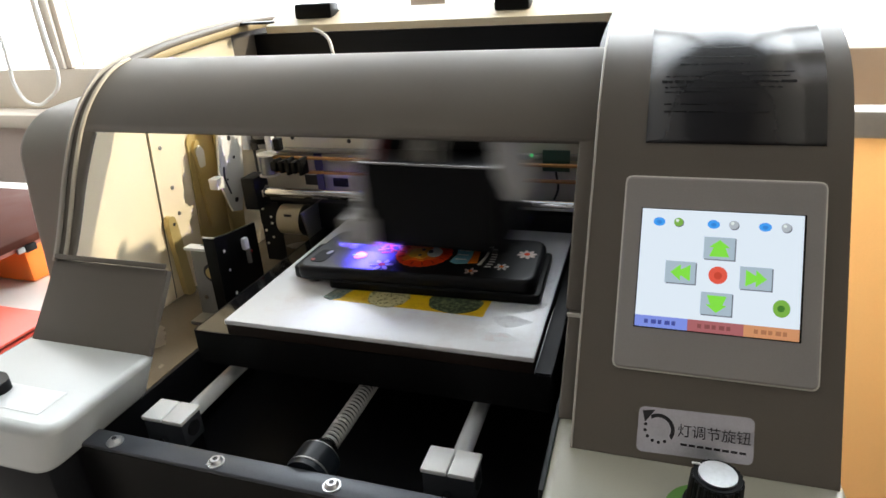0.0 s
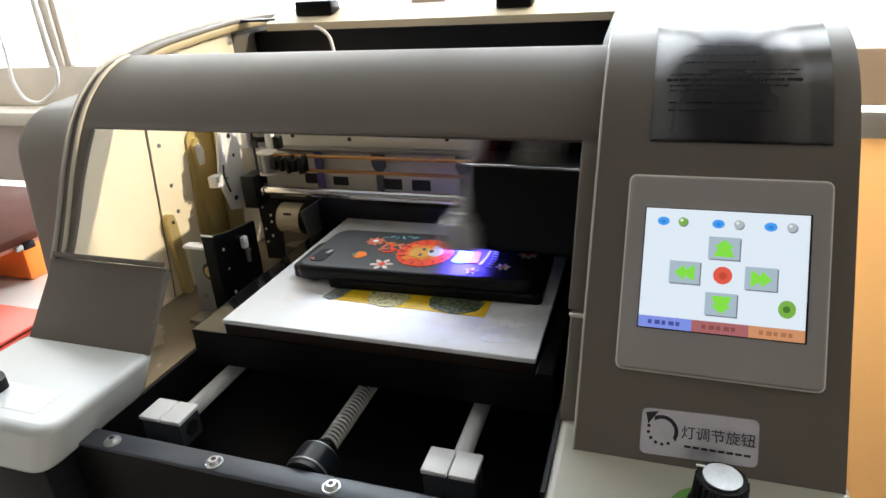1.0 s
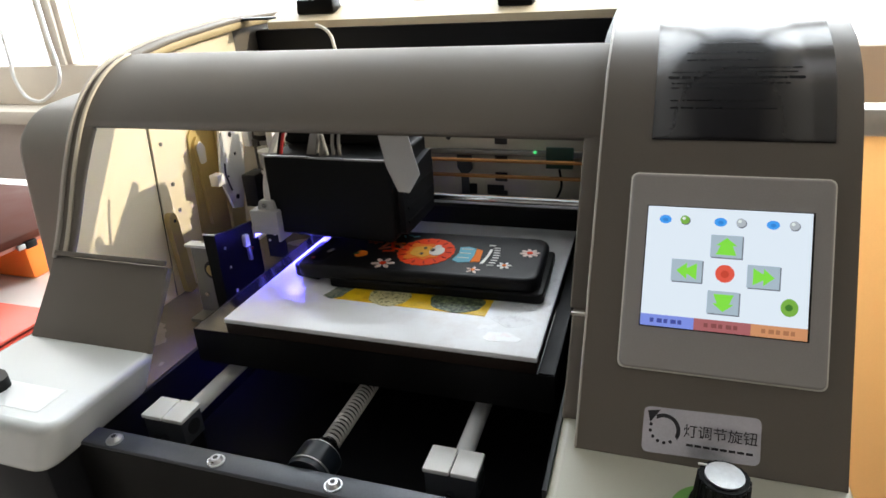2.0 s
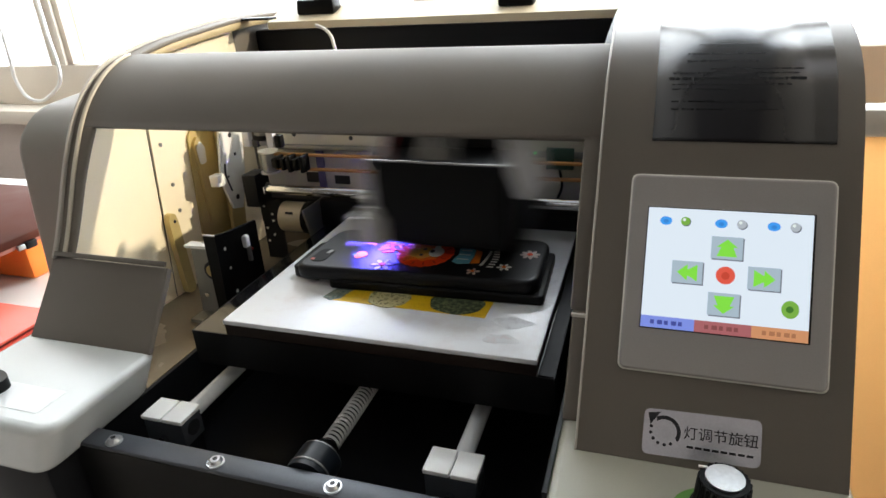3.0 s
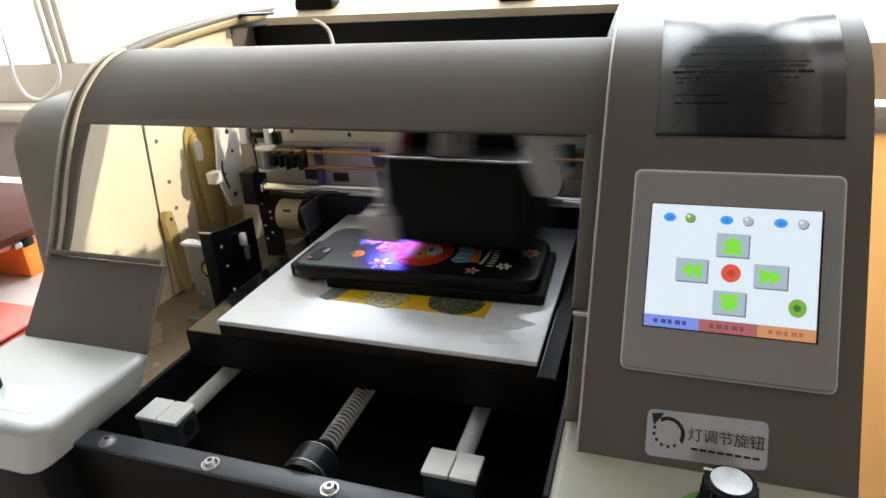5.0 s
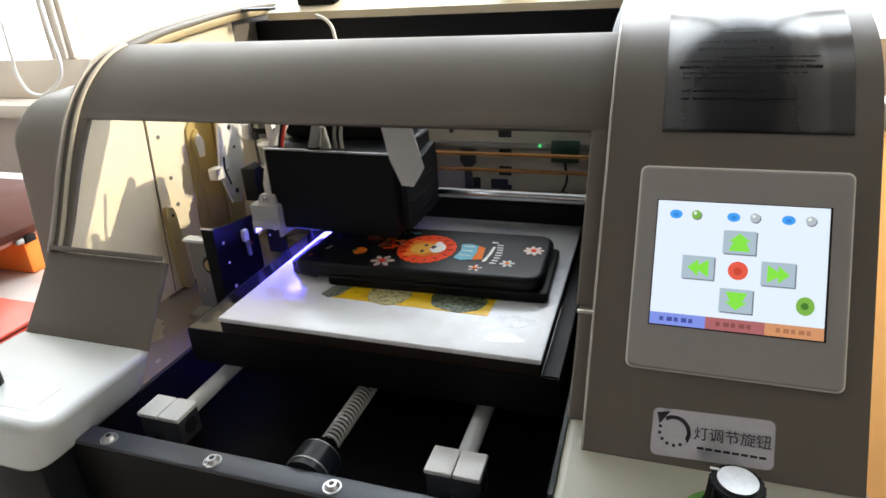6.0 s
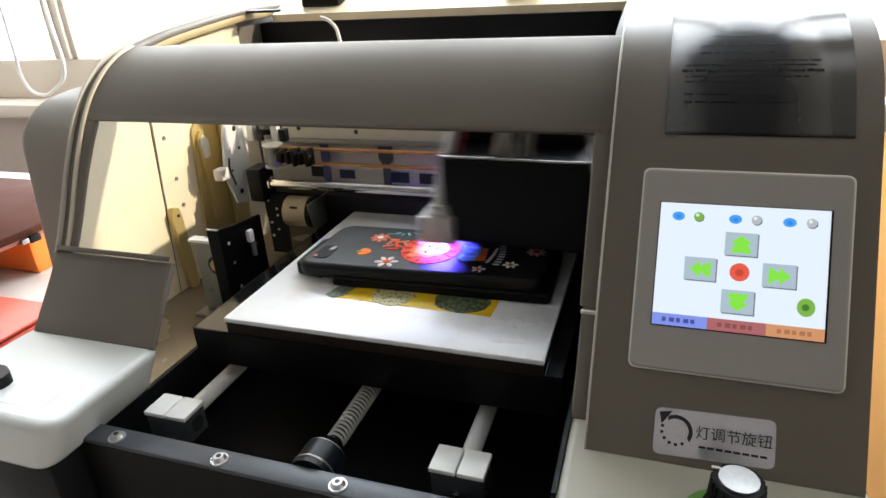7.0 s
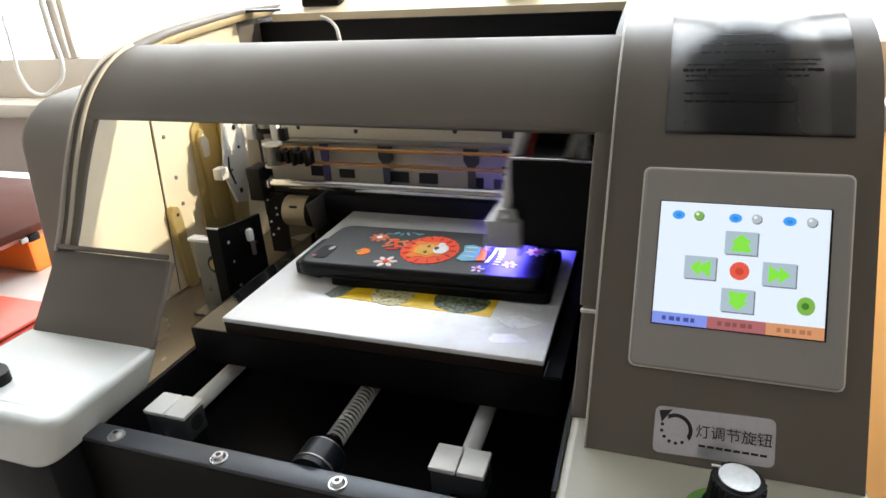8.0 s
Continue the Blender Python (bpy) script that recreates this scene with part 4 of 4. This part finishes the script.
    w = part("white_bracket", wb, WHITE, printer, "white painted bracket plate")
    for y, z, r in ((0.1725, 0.0696, 0.0022), (0.1745, 0.0526, 0.0014), (0.1675, 0.0166, 0.0022), (0.1605, 0.0367, 0.0010)):
        part("bracket_hole", rod((-0.0990, y, z), (-0.0986, y, z), r, 14), INK, w)
    part("bracket_tab", box(-0.1030, -0.0945, 0.1410, 0.1505, 0.0335, 0.0430, r=0.0008), WHITE, w)
    part("bracket_wire", tube([(-0.0985, 0.1585, 0.0484), (-0.098, 0.1565, 0.040), (-0.098, 0.1585, 0.0314), (-0.0985, 0.1615, 0.024)], 0.0007), INK, w)
    # yellow-plated upright with a long slot, close to the side wall
    fl = rounded([(0.1447, 0.0735), (0.1517, 0.0805), (0.1657, 0.0855), (0.1657, 0.1125), (0.2147, 0.1125), (0.1947, -0.0470), (0.1347, -0.0470)], 0.004)
    ol = part("plated_upright", prism(fl, -0.1198, -0.1183), OLIVE, printer, "yellow-plated sheet upright with slot")
    part("slot_lip", prism(rounded([(0.1467, 0.0675), (0.1527, 0.0735), (0.1617, 0.0635), (0.1657, -0.0045), (0.1497, -0.0045)], 0.003), -0.1183, -0.1153), OLIVE, ol)
    part("slot_window", prism(rounded([(0.1482, 0.0640), (0.1532, 0.0690), (0.1582, 0.0625), (0.1567, 0.0495), (0.1497, 0.0495)], 0.002), -0.1153, -0.1146), WHITE, ol)
    part("rolled_edge", rod((-0.1165, 0.1757, -0.047), (-0.1165, 0.1777, 0.0975), 0.0018, 10), OLIVE, ol)
    tab = part("plated_tab", prism(rounded([(0.1030, -0.0470), (0.1000, 0.0180), (0.1030, 0.0235), (0.1085, 0.0220), (0.1100, 0.0140), (0.1130, -0.0470)], 0.004), -0.1200, -0.1150), OLIVE, printer, "yellow-plated rounded tab")
    part("tab_hole", rod((-0.1150, 0.1060, 0.0160), (-0.1146, 0.1060, 0.0160), 0.0014, 12), INK, tab)
    # cream liner of the side panel, in two sheets, with screws
    b = part("side_liner", prism([p for p in profile(-0.006, 0, 9, 6) if p[0] < 0.237] + [(0.237, -0.047), (-0.012, -0.047)], -0.1243, -0.1218), CREAM, printer, "cream side liner")
    part("liner_sheet", prism([p for p in profile(-0.011, 3, 9, 6) if 0.1105 < p[0] < 0.2300] + [(0.2300, -0.0465), (0.0965, -0.0465)], -0.1218, -0.1206), CREAM, b)
    part("liner_groove", prism([(0.1100, 0.1300), (0.1105, 0.1300), (0.0966, -0.0460), (0.0961, -0.0460)], -0.1219, -0.1214), EDGE, b)
    for y, z in ((0.100, 0.0750), (0.103, 0.0420), (0.104, 0.0200), (0.098, 0.0050)):
        part("liner_screw", rod((-0.1206, y + 0.016, z), (-0.1199, y + 0.016, z), 0.0016, 12), ZINC, b)
    # black bracket beside the bed, with its rounded bolts
    bm = prism([(0.068, 0.0245), (0.0830, 0.0215), (0.117, 0.0175), (0.117, -0.0460), (0.066, -0.0460)], -0.0500, -0.0480)
    k = part("side_bracket", bm, DEEPBLACK, printer, "black punched side bracket")
    part("bracket_flange", box(-0.0580, -0.0500, 0.0680, 0.0700, -0.0460, 0.0240), DEEPBLACK, k)
    part("bracket_edge", box(-0.0580, -0.0480, 0.0675, 0.0690, 0.0238, 0.0246), TRIM, k)
    for y, z, r in ((0.076, 0.0110, 0.0012), (0.078, -0.0050, 0.0010), (0.080, -0.0250, 0.0013), (0.104, 0.002, 0.001)):
        part("punched_hole", rod((-0.0480, y, z), (-0.0476, y, z), r, 12), WHITE, k)
    part("bracket_bolt", box(-0.0480, -0.0435, 0.0950, 0.1010, 0.0030, 0.0130, r=0.002), BRUSHED, k, "bright worn bolt head")
    part("bracket_spring", rod((-0.0450, 0.0990, -0.0080), (-0.0450, 0.0990, 0.0030), 0.0018, 12), ZINC, k)
    part("red_led", rod((-0.0480, 0.1050, -0.0010), (-0.0460, 0.1050, -0.0010), 0.0009, 10), mat("red_bead", (0.5, 0.02, 0.02), 0.4), k)
    # zinc bearing bracket with a round bore
    bm = prism([(-0.0800, 0.0110), (-0.0600, 0.0150), (-0.0600, -0.0470), (-0.0820, -0.0470)], 0.0780, 0.0800, "y")
    z = part("bearing_bracket", bm, ZINC, printer, "zinc bearing bracket with a round bore")
    part("bracket_foot", box(-0.0820, -0.0585, 0.0640, 0.0800, -0.0470, -0.0445), ZINC, z)
    part("bracket_lip", box(-0.0800, -0.0600, 0.0720, 0.0800, 0.0110, 0.0130), BRUSHED, z)
    part("bore", rod((-0.0640, 0.0774, -0.0090), (-0.0640, 0.0780, -0.0090), 0.0075, 24), INK, z)
    part("bore_ring", rod((-0.0650, 0.0768, -0.0090), (-0.0650, 0.0774, -0.0090), 0.0045, 20), OLIVE, z)
    part("grub_screw", rod((-0.0740, 0.0770, -0.0300), (-0.0740, 0.0780, -0.0300), 0.0018, 10), STEEL, z)


def front_part(name, x0, x1, s0, s1, h0, h1, m, parent, label="", r=0.0):
    bm = bmesh.new()
    add_box(bm, x0, x1, s0, s1, h0, h1, r=r)
    bmesh.ops.transform(bm, matrix=FRONT, verts=bm.verts[:])
    return part(name, bm, m, parent, label)


def front_shape(name, pts, h0, h1, m, parent, label="", smooth=True):
    bm = prism(pts, h0, h1, "z")
    bmesh.ops.transform(bm, matrix=FRONT, verts=bm.verts[:])
    return part(name, bm, m, parent, label)


def disc(cx, cy, r, n=24, ry=None):
    return [(cx + r * math.cos(2 * math.pi * k / n), cy + (ry or r) * math.sin(2 * math.pi * k / n)) for k in range(n)]


def writing(name, text, size, m, parent, place):
    cu = bpy.data.curves.new(name, "FONT")
    cu.body, cu.size, cu.extrude, cu.offset = text, size, 0.00006, 0.0
    cu.align_x, cu.align_y = "LEFT", "BOTTOM"
    me = bpy.data.meshes.new_from_object(bpy.data.objects.new(name, cu))
    me.transform(Matrix.Translation((0, 0, Z0)) @ place)
    me.materials.clear()
    me.materials.append(m)
    ob = new(name, me)
    ob.parent = parent
    return ob


def control_panel(printer):
    rimmed = rounded([(0.2304, 0.0384), (0.3112, 0.0384), (0.3112, 0.1247), (0.2304, 0.1247)], 0.0032, 5)
    bez = bevelled(front_shape("panel_bezel", rimmed, 0.0, 0.0022, mat("bezel_plastic", (0.33, 0.31, 0.298), 0.45, grain=90, bump=0.12), printer, "grey plastic screen bezel"), 0.0010, 3)
    edge = rounded([(0.2297, 0.0377), (0.3119, 0.0377), (0.3119, 0.1254), (0.2297, 0.1254)], 0.0036, 5)
    bevelled(front_shape("bezel_rim", edge, 0.0, 0.0012, TRIM, bez), 0.0005, 2)
    front_part("screen_recess", 0.2376, 0.3040, 0.0567, 0.1104, 0.0022, 0.0024, BLACKP, bez)
    scr = front_part("touch_screen", 0.2380, 0.3031, 0.0572, 0.1100, 0.0024, 0.0028, SCREENW, printer, "lit touch screen with round lamps and arrow keys")
    h = 0.0028
    dotb, dotg, dotw = glow("screen_blue", (0.05, 0.36, 0.95)), glow("screen_green", (0.20, 0.46, 0.06)), glow("screen_grey", (0.47, 0.52, 0.57))
    shade, key, arrow, stop = glow("screen_shadow", (0.14, 0.16, 0.20)), glow("screen_key", (0.42, 0.53, 0.62)), glow("screen_lime", (0.24, 0.80, 0.06)), glow("screen_red", (0.80, 0.10, 0.06))
    for i, x in enumerate((0.2455, 0.2679, 0.2883)):
        front_shape("round_lamp", disc(x, 0.1043, 0.0025, ry=0.0019), h, h + 0.0001, dotb, scr)
        front_shape("round_lamp", disc(x + 0.0083, 0.1042, 0.0020), h, h + 0.0001, shade, scr)
        front_shape("round_lamp", disc(x + 0.0080, 0.1045, 0.0019), h + 0.0001, h + 0.0002, dotg if i == 0 else dotw, scr)
        front_shape("lamp_glint", disc(x + 0.0075, 0.1051, 0.0007, 12), h + 0.0002, h + 0.0003, glow("screen_glint", (0.80, 0.88, 0.86)), scr)
        front_shape("lamp_core", disc(x, 0.1041, 0.0011, 16, ry=0.0008), h + 0.0001, h + 0.0002, glow("screen_deep_blue", (0.03, 0.24, 0.74)), scr)
    for name, x, s in (("up", 0.2708, 0.0938), ("left", 0.2556, 0.0822), ("right", 0.2857, 0.0819), ("down", 0.2708, 0.0697)):
        front_part("key", x - 0.0058, x + 0.0066, s - 0.0052, s + 0.0046, h, h + 0.0001, shade, scr)
        front_part("key", x - 0.0063, x + 0.0061, s - 0.0047, s + 0.0049, h + 0.0001, h + 0.0002, key, scr)
        tri = [(-0.0042, 0.0), (0.0, 0.0036), (0.0, 0.0014), (0.0004, 0.0014), (0.0040, 0.0036), (0.0040, -0.0036), (0.0004, -0.0014), (0.0, -0.0014), (0.0, -0.0036)]
        if name == "right":
            tri = [(-a, -b) for a, b in tri]
        elif name == "up":
            tri = [(0.0, 0.0038), (0.0042, 0.0004), (0.0024, 0.0004), (0.0040, -0.0036), (-0.0040, -0.0036), (-0.0024, 0.0004), (-0.0042, 0.0004)][::-1]
        elif name == "down":
            tri = [(0.0, -0.0038), (0.0042, -0.0004), (0.0024, -0.0004), (0.0040, 0.0036), (-0.0040, 0.0036), (-0.0024, -0.0004), (-0.0042, -0.0004)]
        front_shape("arrow", [(x + a, s + b) for a, b in tri], h + 0.0002, h + 0.0003, arrow, scr)
    front_shape("stop_key", disc(0.2708, 0.0822, 0.0038), h, h + 0.0001, stop, scr)
    front_shape("stop_mark", disc(0.2708, 0.0820, 0.0016), h + 0.0001, h + 0.0002, glow("screen_dark_red", (0.62, 0.06, 0.03)), scr)
    front_shape("ready_lamp", disc(0.2960, 0.0702, 0.0033, ry=0.0037), h, h + 0.0001, dotg, scr)
    front_shape("ready_mark", disc(0.2958, 0.0702, 0.0014), h + 0.0001, h + 0.0002, glow("screen_dark_green", (0.05, 0.20, 0.02)), scr)
    for x0, x1, c, bar in ((0.2380, 0.2598, (0.22, 0.30, 0.82), (0.05, 0.07, 0.35)), (0.2598, 0.2820, (0.42, 0.13, 0.14), (0.24, 0.07, 0.07)), (0.2820, 0.3031, (0.66, 0.30, 0.14), (0.42, 0.17, 0.08))):
        front_part("tab", x0, x1, 0.0572, 0.0622, h, h + 0.0001, glow("screen_tab", c), scr)
        for i in range(5):
            w = (x1 - x0) * 0.13
            a = x0 + 0.004 + i * w
            front_part("tab_bar", a, a + w * (0.75 if i % 2 else 0.55), 0.0588, 0.0606, h + 0.0001, h + 0.0002, glow("screen_tab_bar", bar), scr)
    # silver dial label with a turning arrow, dots and its writing
    silver = mat("silver_label_film", (0.74, 0.73, 0.79), 0.16, 0.55, vary=0.08, blotch=30)
    lab = front_shape("dial_label", rounded([(0.2425, 0.0032), (0.2889, 0.0045), (0.2887, 0.0238), (0.2427, 0.0225)], 0.0030, 5), 0.0, 0.0004, silver, printer, "silver label with a turning arrow and black writing")
    cx, cy, r = 0.2512, 0.0137, 0.0066
    arc = [(cx + q * math.cos(radians(a)), cy + q * math.sin(radians(a))) for q, span in ((r, range(-35, 131, 12)), (r - 0.0016, range(130, -36, -12))) for a in span]
    front_shape("arrow_arc", arc, 0.0004, 0.0006, INK, lab)
    front_shape("arrow_head", [(cx - 0.0070, cy + 0.0070), (cx - 0.0018, cy + 0.0080), (cx - 0.0058, cy + 0.0022)], 0.0004, 0.0006, INK, lab)
    for a in (165, 192, 219, 246, 273, 300):
        front_shape("dial_dot", disc(cx + 0.0056 * math.cos(radians(a)), cy + 0.0056 * math.sin(radians(a)), 0.0007, 12), 0.0004, 0.0006, INK, lab)
    writing("inscription", "灯调节旋钮", 0.0058, INK, lab, FRONT @ Matrix.Translation((0.2588, 0.0112, 0.0010)) @ Matrix.Rotation(0.02, 4, "Z"))
    for i in range(8):
        front_part("small_print", 0.2604 + i * 0.0033, 0.2630 + i * 0.0033, 0.0082, 0.0092, 0.0004, 0.0005, INK, lab)
    # smoked notice film that bends over the tower's shoulder
    prof = [(y, z) for y, z in smooth_line(TOWER, 10) if 0.1075 < z < 0.1605]

    def lifted(ps, d):
        out = []
        for i, (y, z) in enumerate(ps):
            a, b = ps[max(i - 1, 0)], ps[min(i + 1, len(ps) - 1)]
            g = Vector((b[0] - a[0], b[1] - a[1])).normalized()
            out.append((y - g.y * d, z + g.x * d))
        return out

    bm = bmesh.new()
    strip(bm, lifted(prof, 0.0005), 0.2371, 0.3106)
    film = part("notice_film", bm, DARKFILM, printer, "smoked reflective notice film with fine print")
    film.modifiers.new("thickness", "SOLIDIFY").thickness = 0.0003
    fine = smooth_line(TOWER, 40)
    ref = [p for p in fine if p[1] > 0.1075]
    rng = random.Random(11)
    lines = [(0.0165, 0.2440, 0.2880, 0.0007), (0.0200, 0.2440, 0.2830, 0.0006), (0.0262, 0.2440, 0.2720, 0.0005), (0.0290, 0.2440, 0.2930, 0.0006), (0.0318, 0.2425, 0.2990, 0.0013),
             (0.0350, 0.2440, 0.2960, 0.0005), (0.0372, 0.2600, 0.2980, 0.0005), (0.0420, 0.2500, 0.2800, 0.0007), (0.0470, 0.2500, 0.2830, 0.0008), (0.0540, 0.2550, 0.2800, 0.0009)]
    for at, x0, x1, h in lines:
        run = 0.0
        for a, b in zip(ref, ref[1:]):
            step = math.dist(a, b)
            if run + step >= at:
                g = (Vector(b) - Vector(a)).normalized()
                m = Matrix(((1, 0, 0, 0), (0, g.x, -g.y, a[0]), (0, g.y, g.x, a[1]), (0, 0, 0, 1)))
                x = x0
                while x < x1:
                    w, gap = rng.choice((0.0011, 0.0017, 0.0024, 0.0035)), rng.choice((0.0003, 0.0003, 0.0005, 0.0011))
                    part("print_bar", box(x, min(x + w, x1), -h / 2 * rng.uniform(0.7, 1.1), h / 2 * rng.uniform(0.7, 1.1), 0.0004, 0.00058, turn=m), FAINT, film)
                    x += w + gap
                break
            run += step
    # knob on the deck
    kx, ky = 0.2722, -0.0640
    bm = rod((kx, ky, DECK), (kx, ky, 0.0035), 0.0098, 40, 0.0088)
    kn = part("lamp_knob", bm, BLACKP, printer, "black ribbed knob with a spun metal cap")
    for k in range(24):
        a = 2 * math.pi * k / 24
        part("knob_rib", rod((kx + 0.0093 * math.cos(a), ky + 0.0093 * math.sin(a), DECK + 0.003), (kx + 0.0086 * math.cos(a), ky + 0.0086 * math.sin(a), 0.0030), 0.0010, 6), BLACKP, kn)
    spun = mat("spun_metal", (0.62, 0.62, 0.62), 0.30, 1.0, vary=0.12, grain=30)
    around = spun.node_tree.nodes.new("ShaderNodeTangent")
    around.direction_type, around.axis = "RADIAL", "Z"
    spun.node_tree.links.new(around.outputs[0], spun.node_tree.nodes["Principled BSDF"].inputs["Tangent"])
    spun.node_tree.nodes["Principled BSDF"].inputs["Anisotropic"].default_value = 0.85
    part("knob_cap", rod((kx, ky, 0.0034), (kx, ky, 0.0046), 0.0070, 40), spun, kn)
    part("knob_skirt", rod((kx, ky, DECK), (kx, ky, DECK + 0.0022), 0.0118, 40, 0.0112), BLACKP, kn)
    part("knob_pointer", box(kx - 0.0090, kx - 0.0058, ky + 0.0044, ky + 0.0052, 0.0035, 0.0041), WHITE, kn)
    part("dial_plate", rod((kx - 0.003, ky - 0.004, DECK - 0.0002), (kx - 0.003, ky - 0.004, DECK + 0.0006), 0.0150, 40), mat("green_dial_plate", (0.12, 0.30, 0.05), 0.4), kn, "green dial plate")


# ---- build ----
room()
desk_things()
PRINTER = thing("flatbed_printer", "grey desktop flatbed printer with an open front window", "printer")
shell(PRINTER)
front_bar(PRINTER)
BED_PART = bed(PRINTER)
inside(PRINTER)
control_panel(PRINTER)
CASE = phone_case()
HEAD = carriage(PRINTER)


def motions():
    feed = [(0, 0.0048), (1.0, 0.0041), (2.0, 0.0035), (3.0, 0.0027), (4.0, 0.0019), (5.0, 0.0012), (6.0, 0.0006), (7.0, 0.0), (8.0, -0.0012)]
    walk(BED_PART, [(t, pose(0, y, 0)) for t, y in feed])
    walk(CASE, [(t, pose(0, y, 0)) for t, y in feed])
    sweep = [
        (0, 0.0470), (0.1, -0.0119), (0.2, -0.0141), (0.3, 0.0451), (0.4, 0.0985), (0.5, 0.1706),
        (0.6, 0.1783), (0.7, 0.1787), (0.8, 0.1791), (0.9, 0.1668), (1, 0.1158), (1.1, 0.0253),
        (1.2, -0.0115), (1.3, 0.0129), (1.4, 0.0402), (1.5, 0.1150), (1.6, 0.1541), (1.7, 0.1332),
        (1.8, 0.0728), (1.9, 0.0147), (2, -0.0177), (2.1, 0.0002), (2.2, 0.0622), (2.3, 0.1457),
        (2.4, 0.1563), (2.5, 0.1200), (2.6, 0.0621), (2.7, 0.0032), (2.8, -0.0178), (2.9, 0.0039),
        (3, 0.0520), (3.1, 0.1499), (3.2, 0.1560), (3.3, 0.1091), (3.4, 0.0533), (3.5, 0.0029),
        (3.6, -0.0187), (3.7, 0.0062), (3.8, 0.0747), (3.9, 0.1534), (4, 0.1553), (4.1, 0.1140),
        (4.2, 0.0660), (4.3, -0.0035), (4.4, -0.0172), (4.5, 0.0285), (4.6, 0.0698), (4.7, 0.1510),
        (4.8, 0.1557), (4.9, 0.1151), (5, 0.0623), (5.1, -0.0022), (5.2, -0.0170), (5.3, 0.0297),
        (5.4, 0.0858), (5.5, 0.1502), (5.6, 0.1538), (5.7, 0.1119), (5.8, 0.0514), (5.9, -0.0140),
        (6, -0.0165), (6.1, 0.0392), (6.2, 0.1003), (6.3, 0.1541), (6.4, 0.1489), (6.5, 0.0866),
        (6.6, 0.0423), (6.7, -0.0188), (6.8, -0.0176), (6.9, 0.0768), (7, 0.0945), (7.1, 0.1551),
        (7.2, 0.1451), (7.3, 0.0815), (7.4, 0.0404), (7.5, -0.0227), (7.6, -0.0177), (7.7, 0.0586),
        (7.8, 0.1099), (7.9, 0.1552), (8, 0.1379),
    ]
    reach = lambda x: x - 0.106 * max(0.0, 0.05 - x)
    walk(HEAD, [(t, pose(reach(x), 0, 0)) for t, x in sweep])


motions()
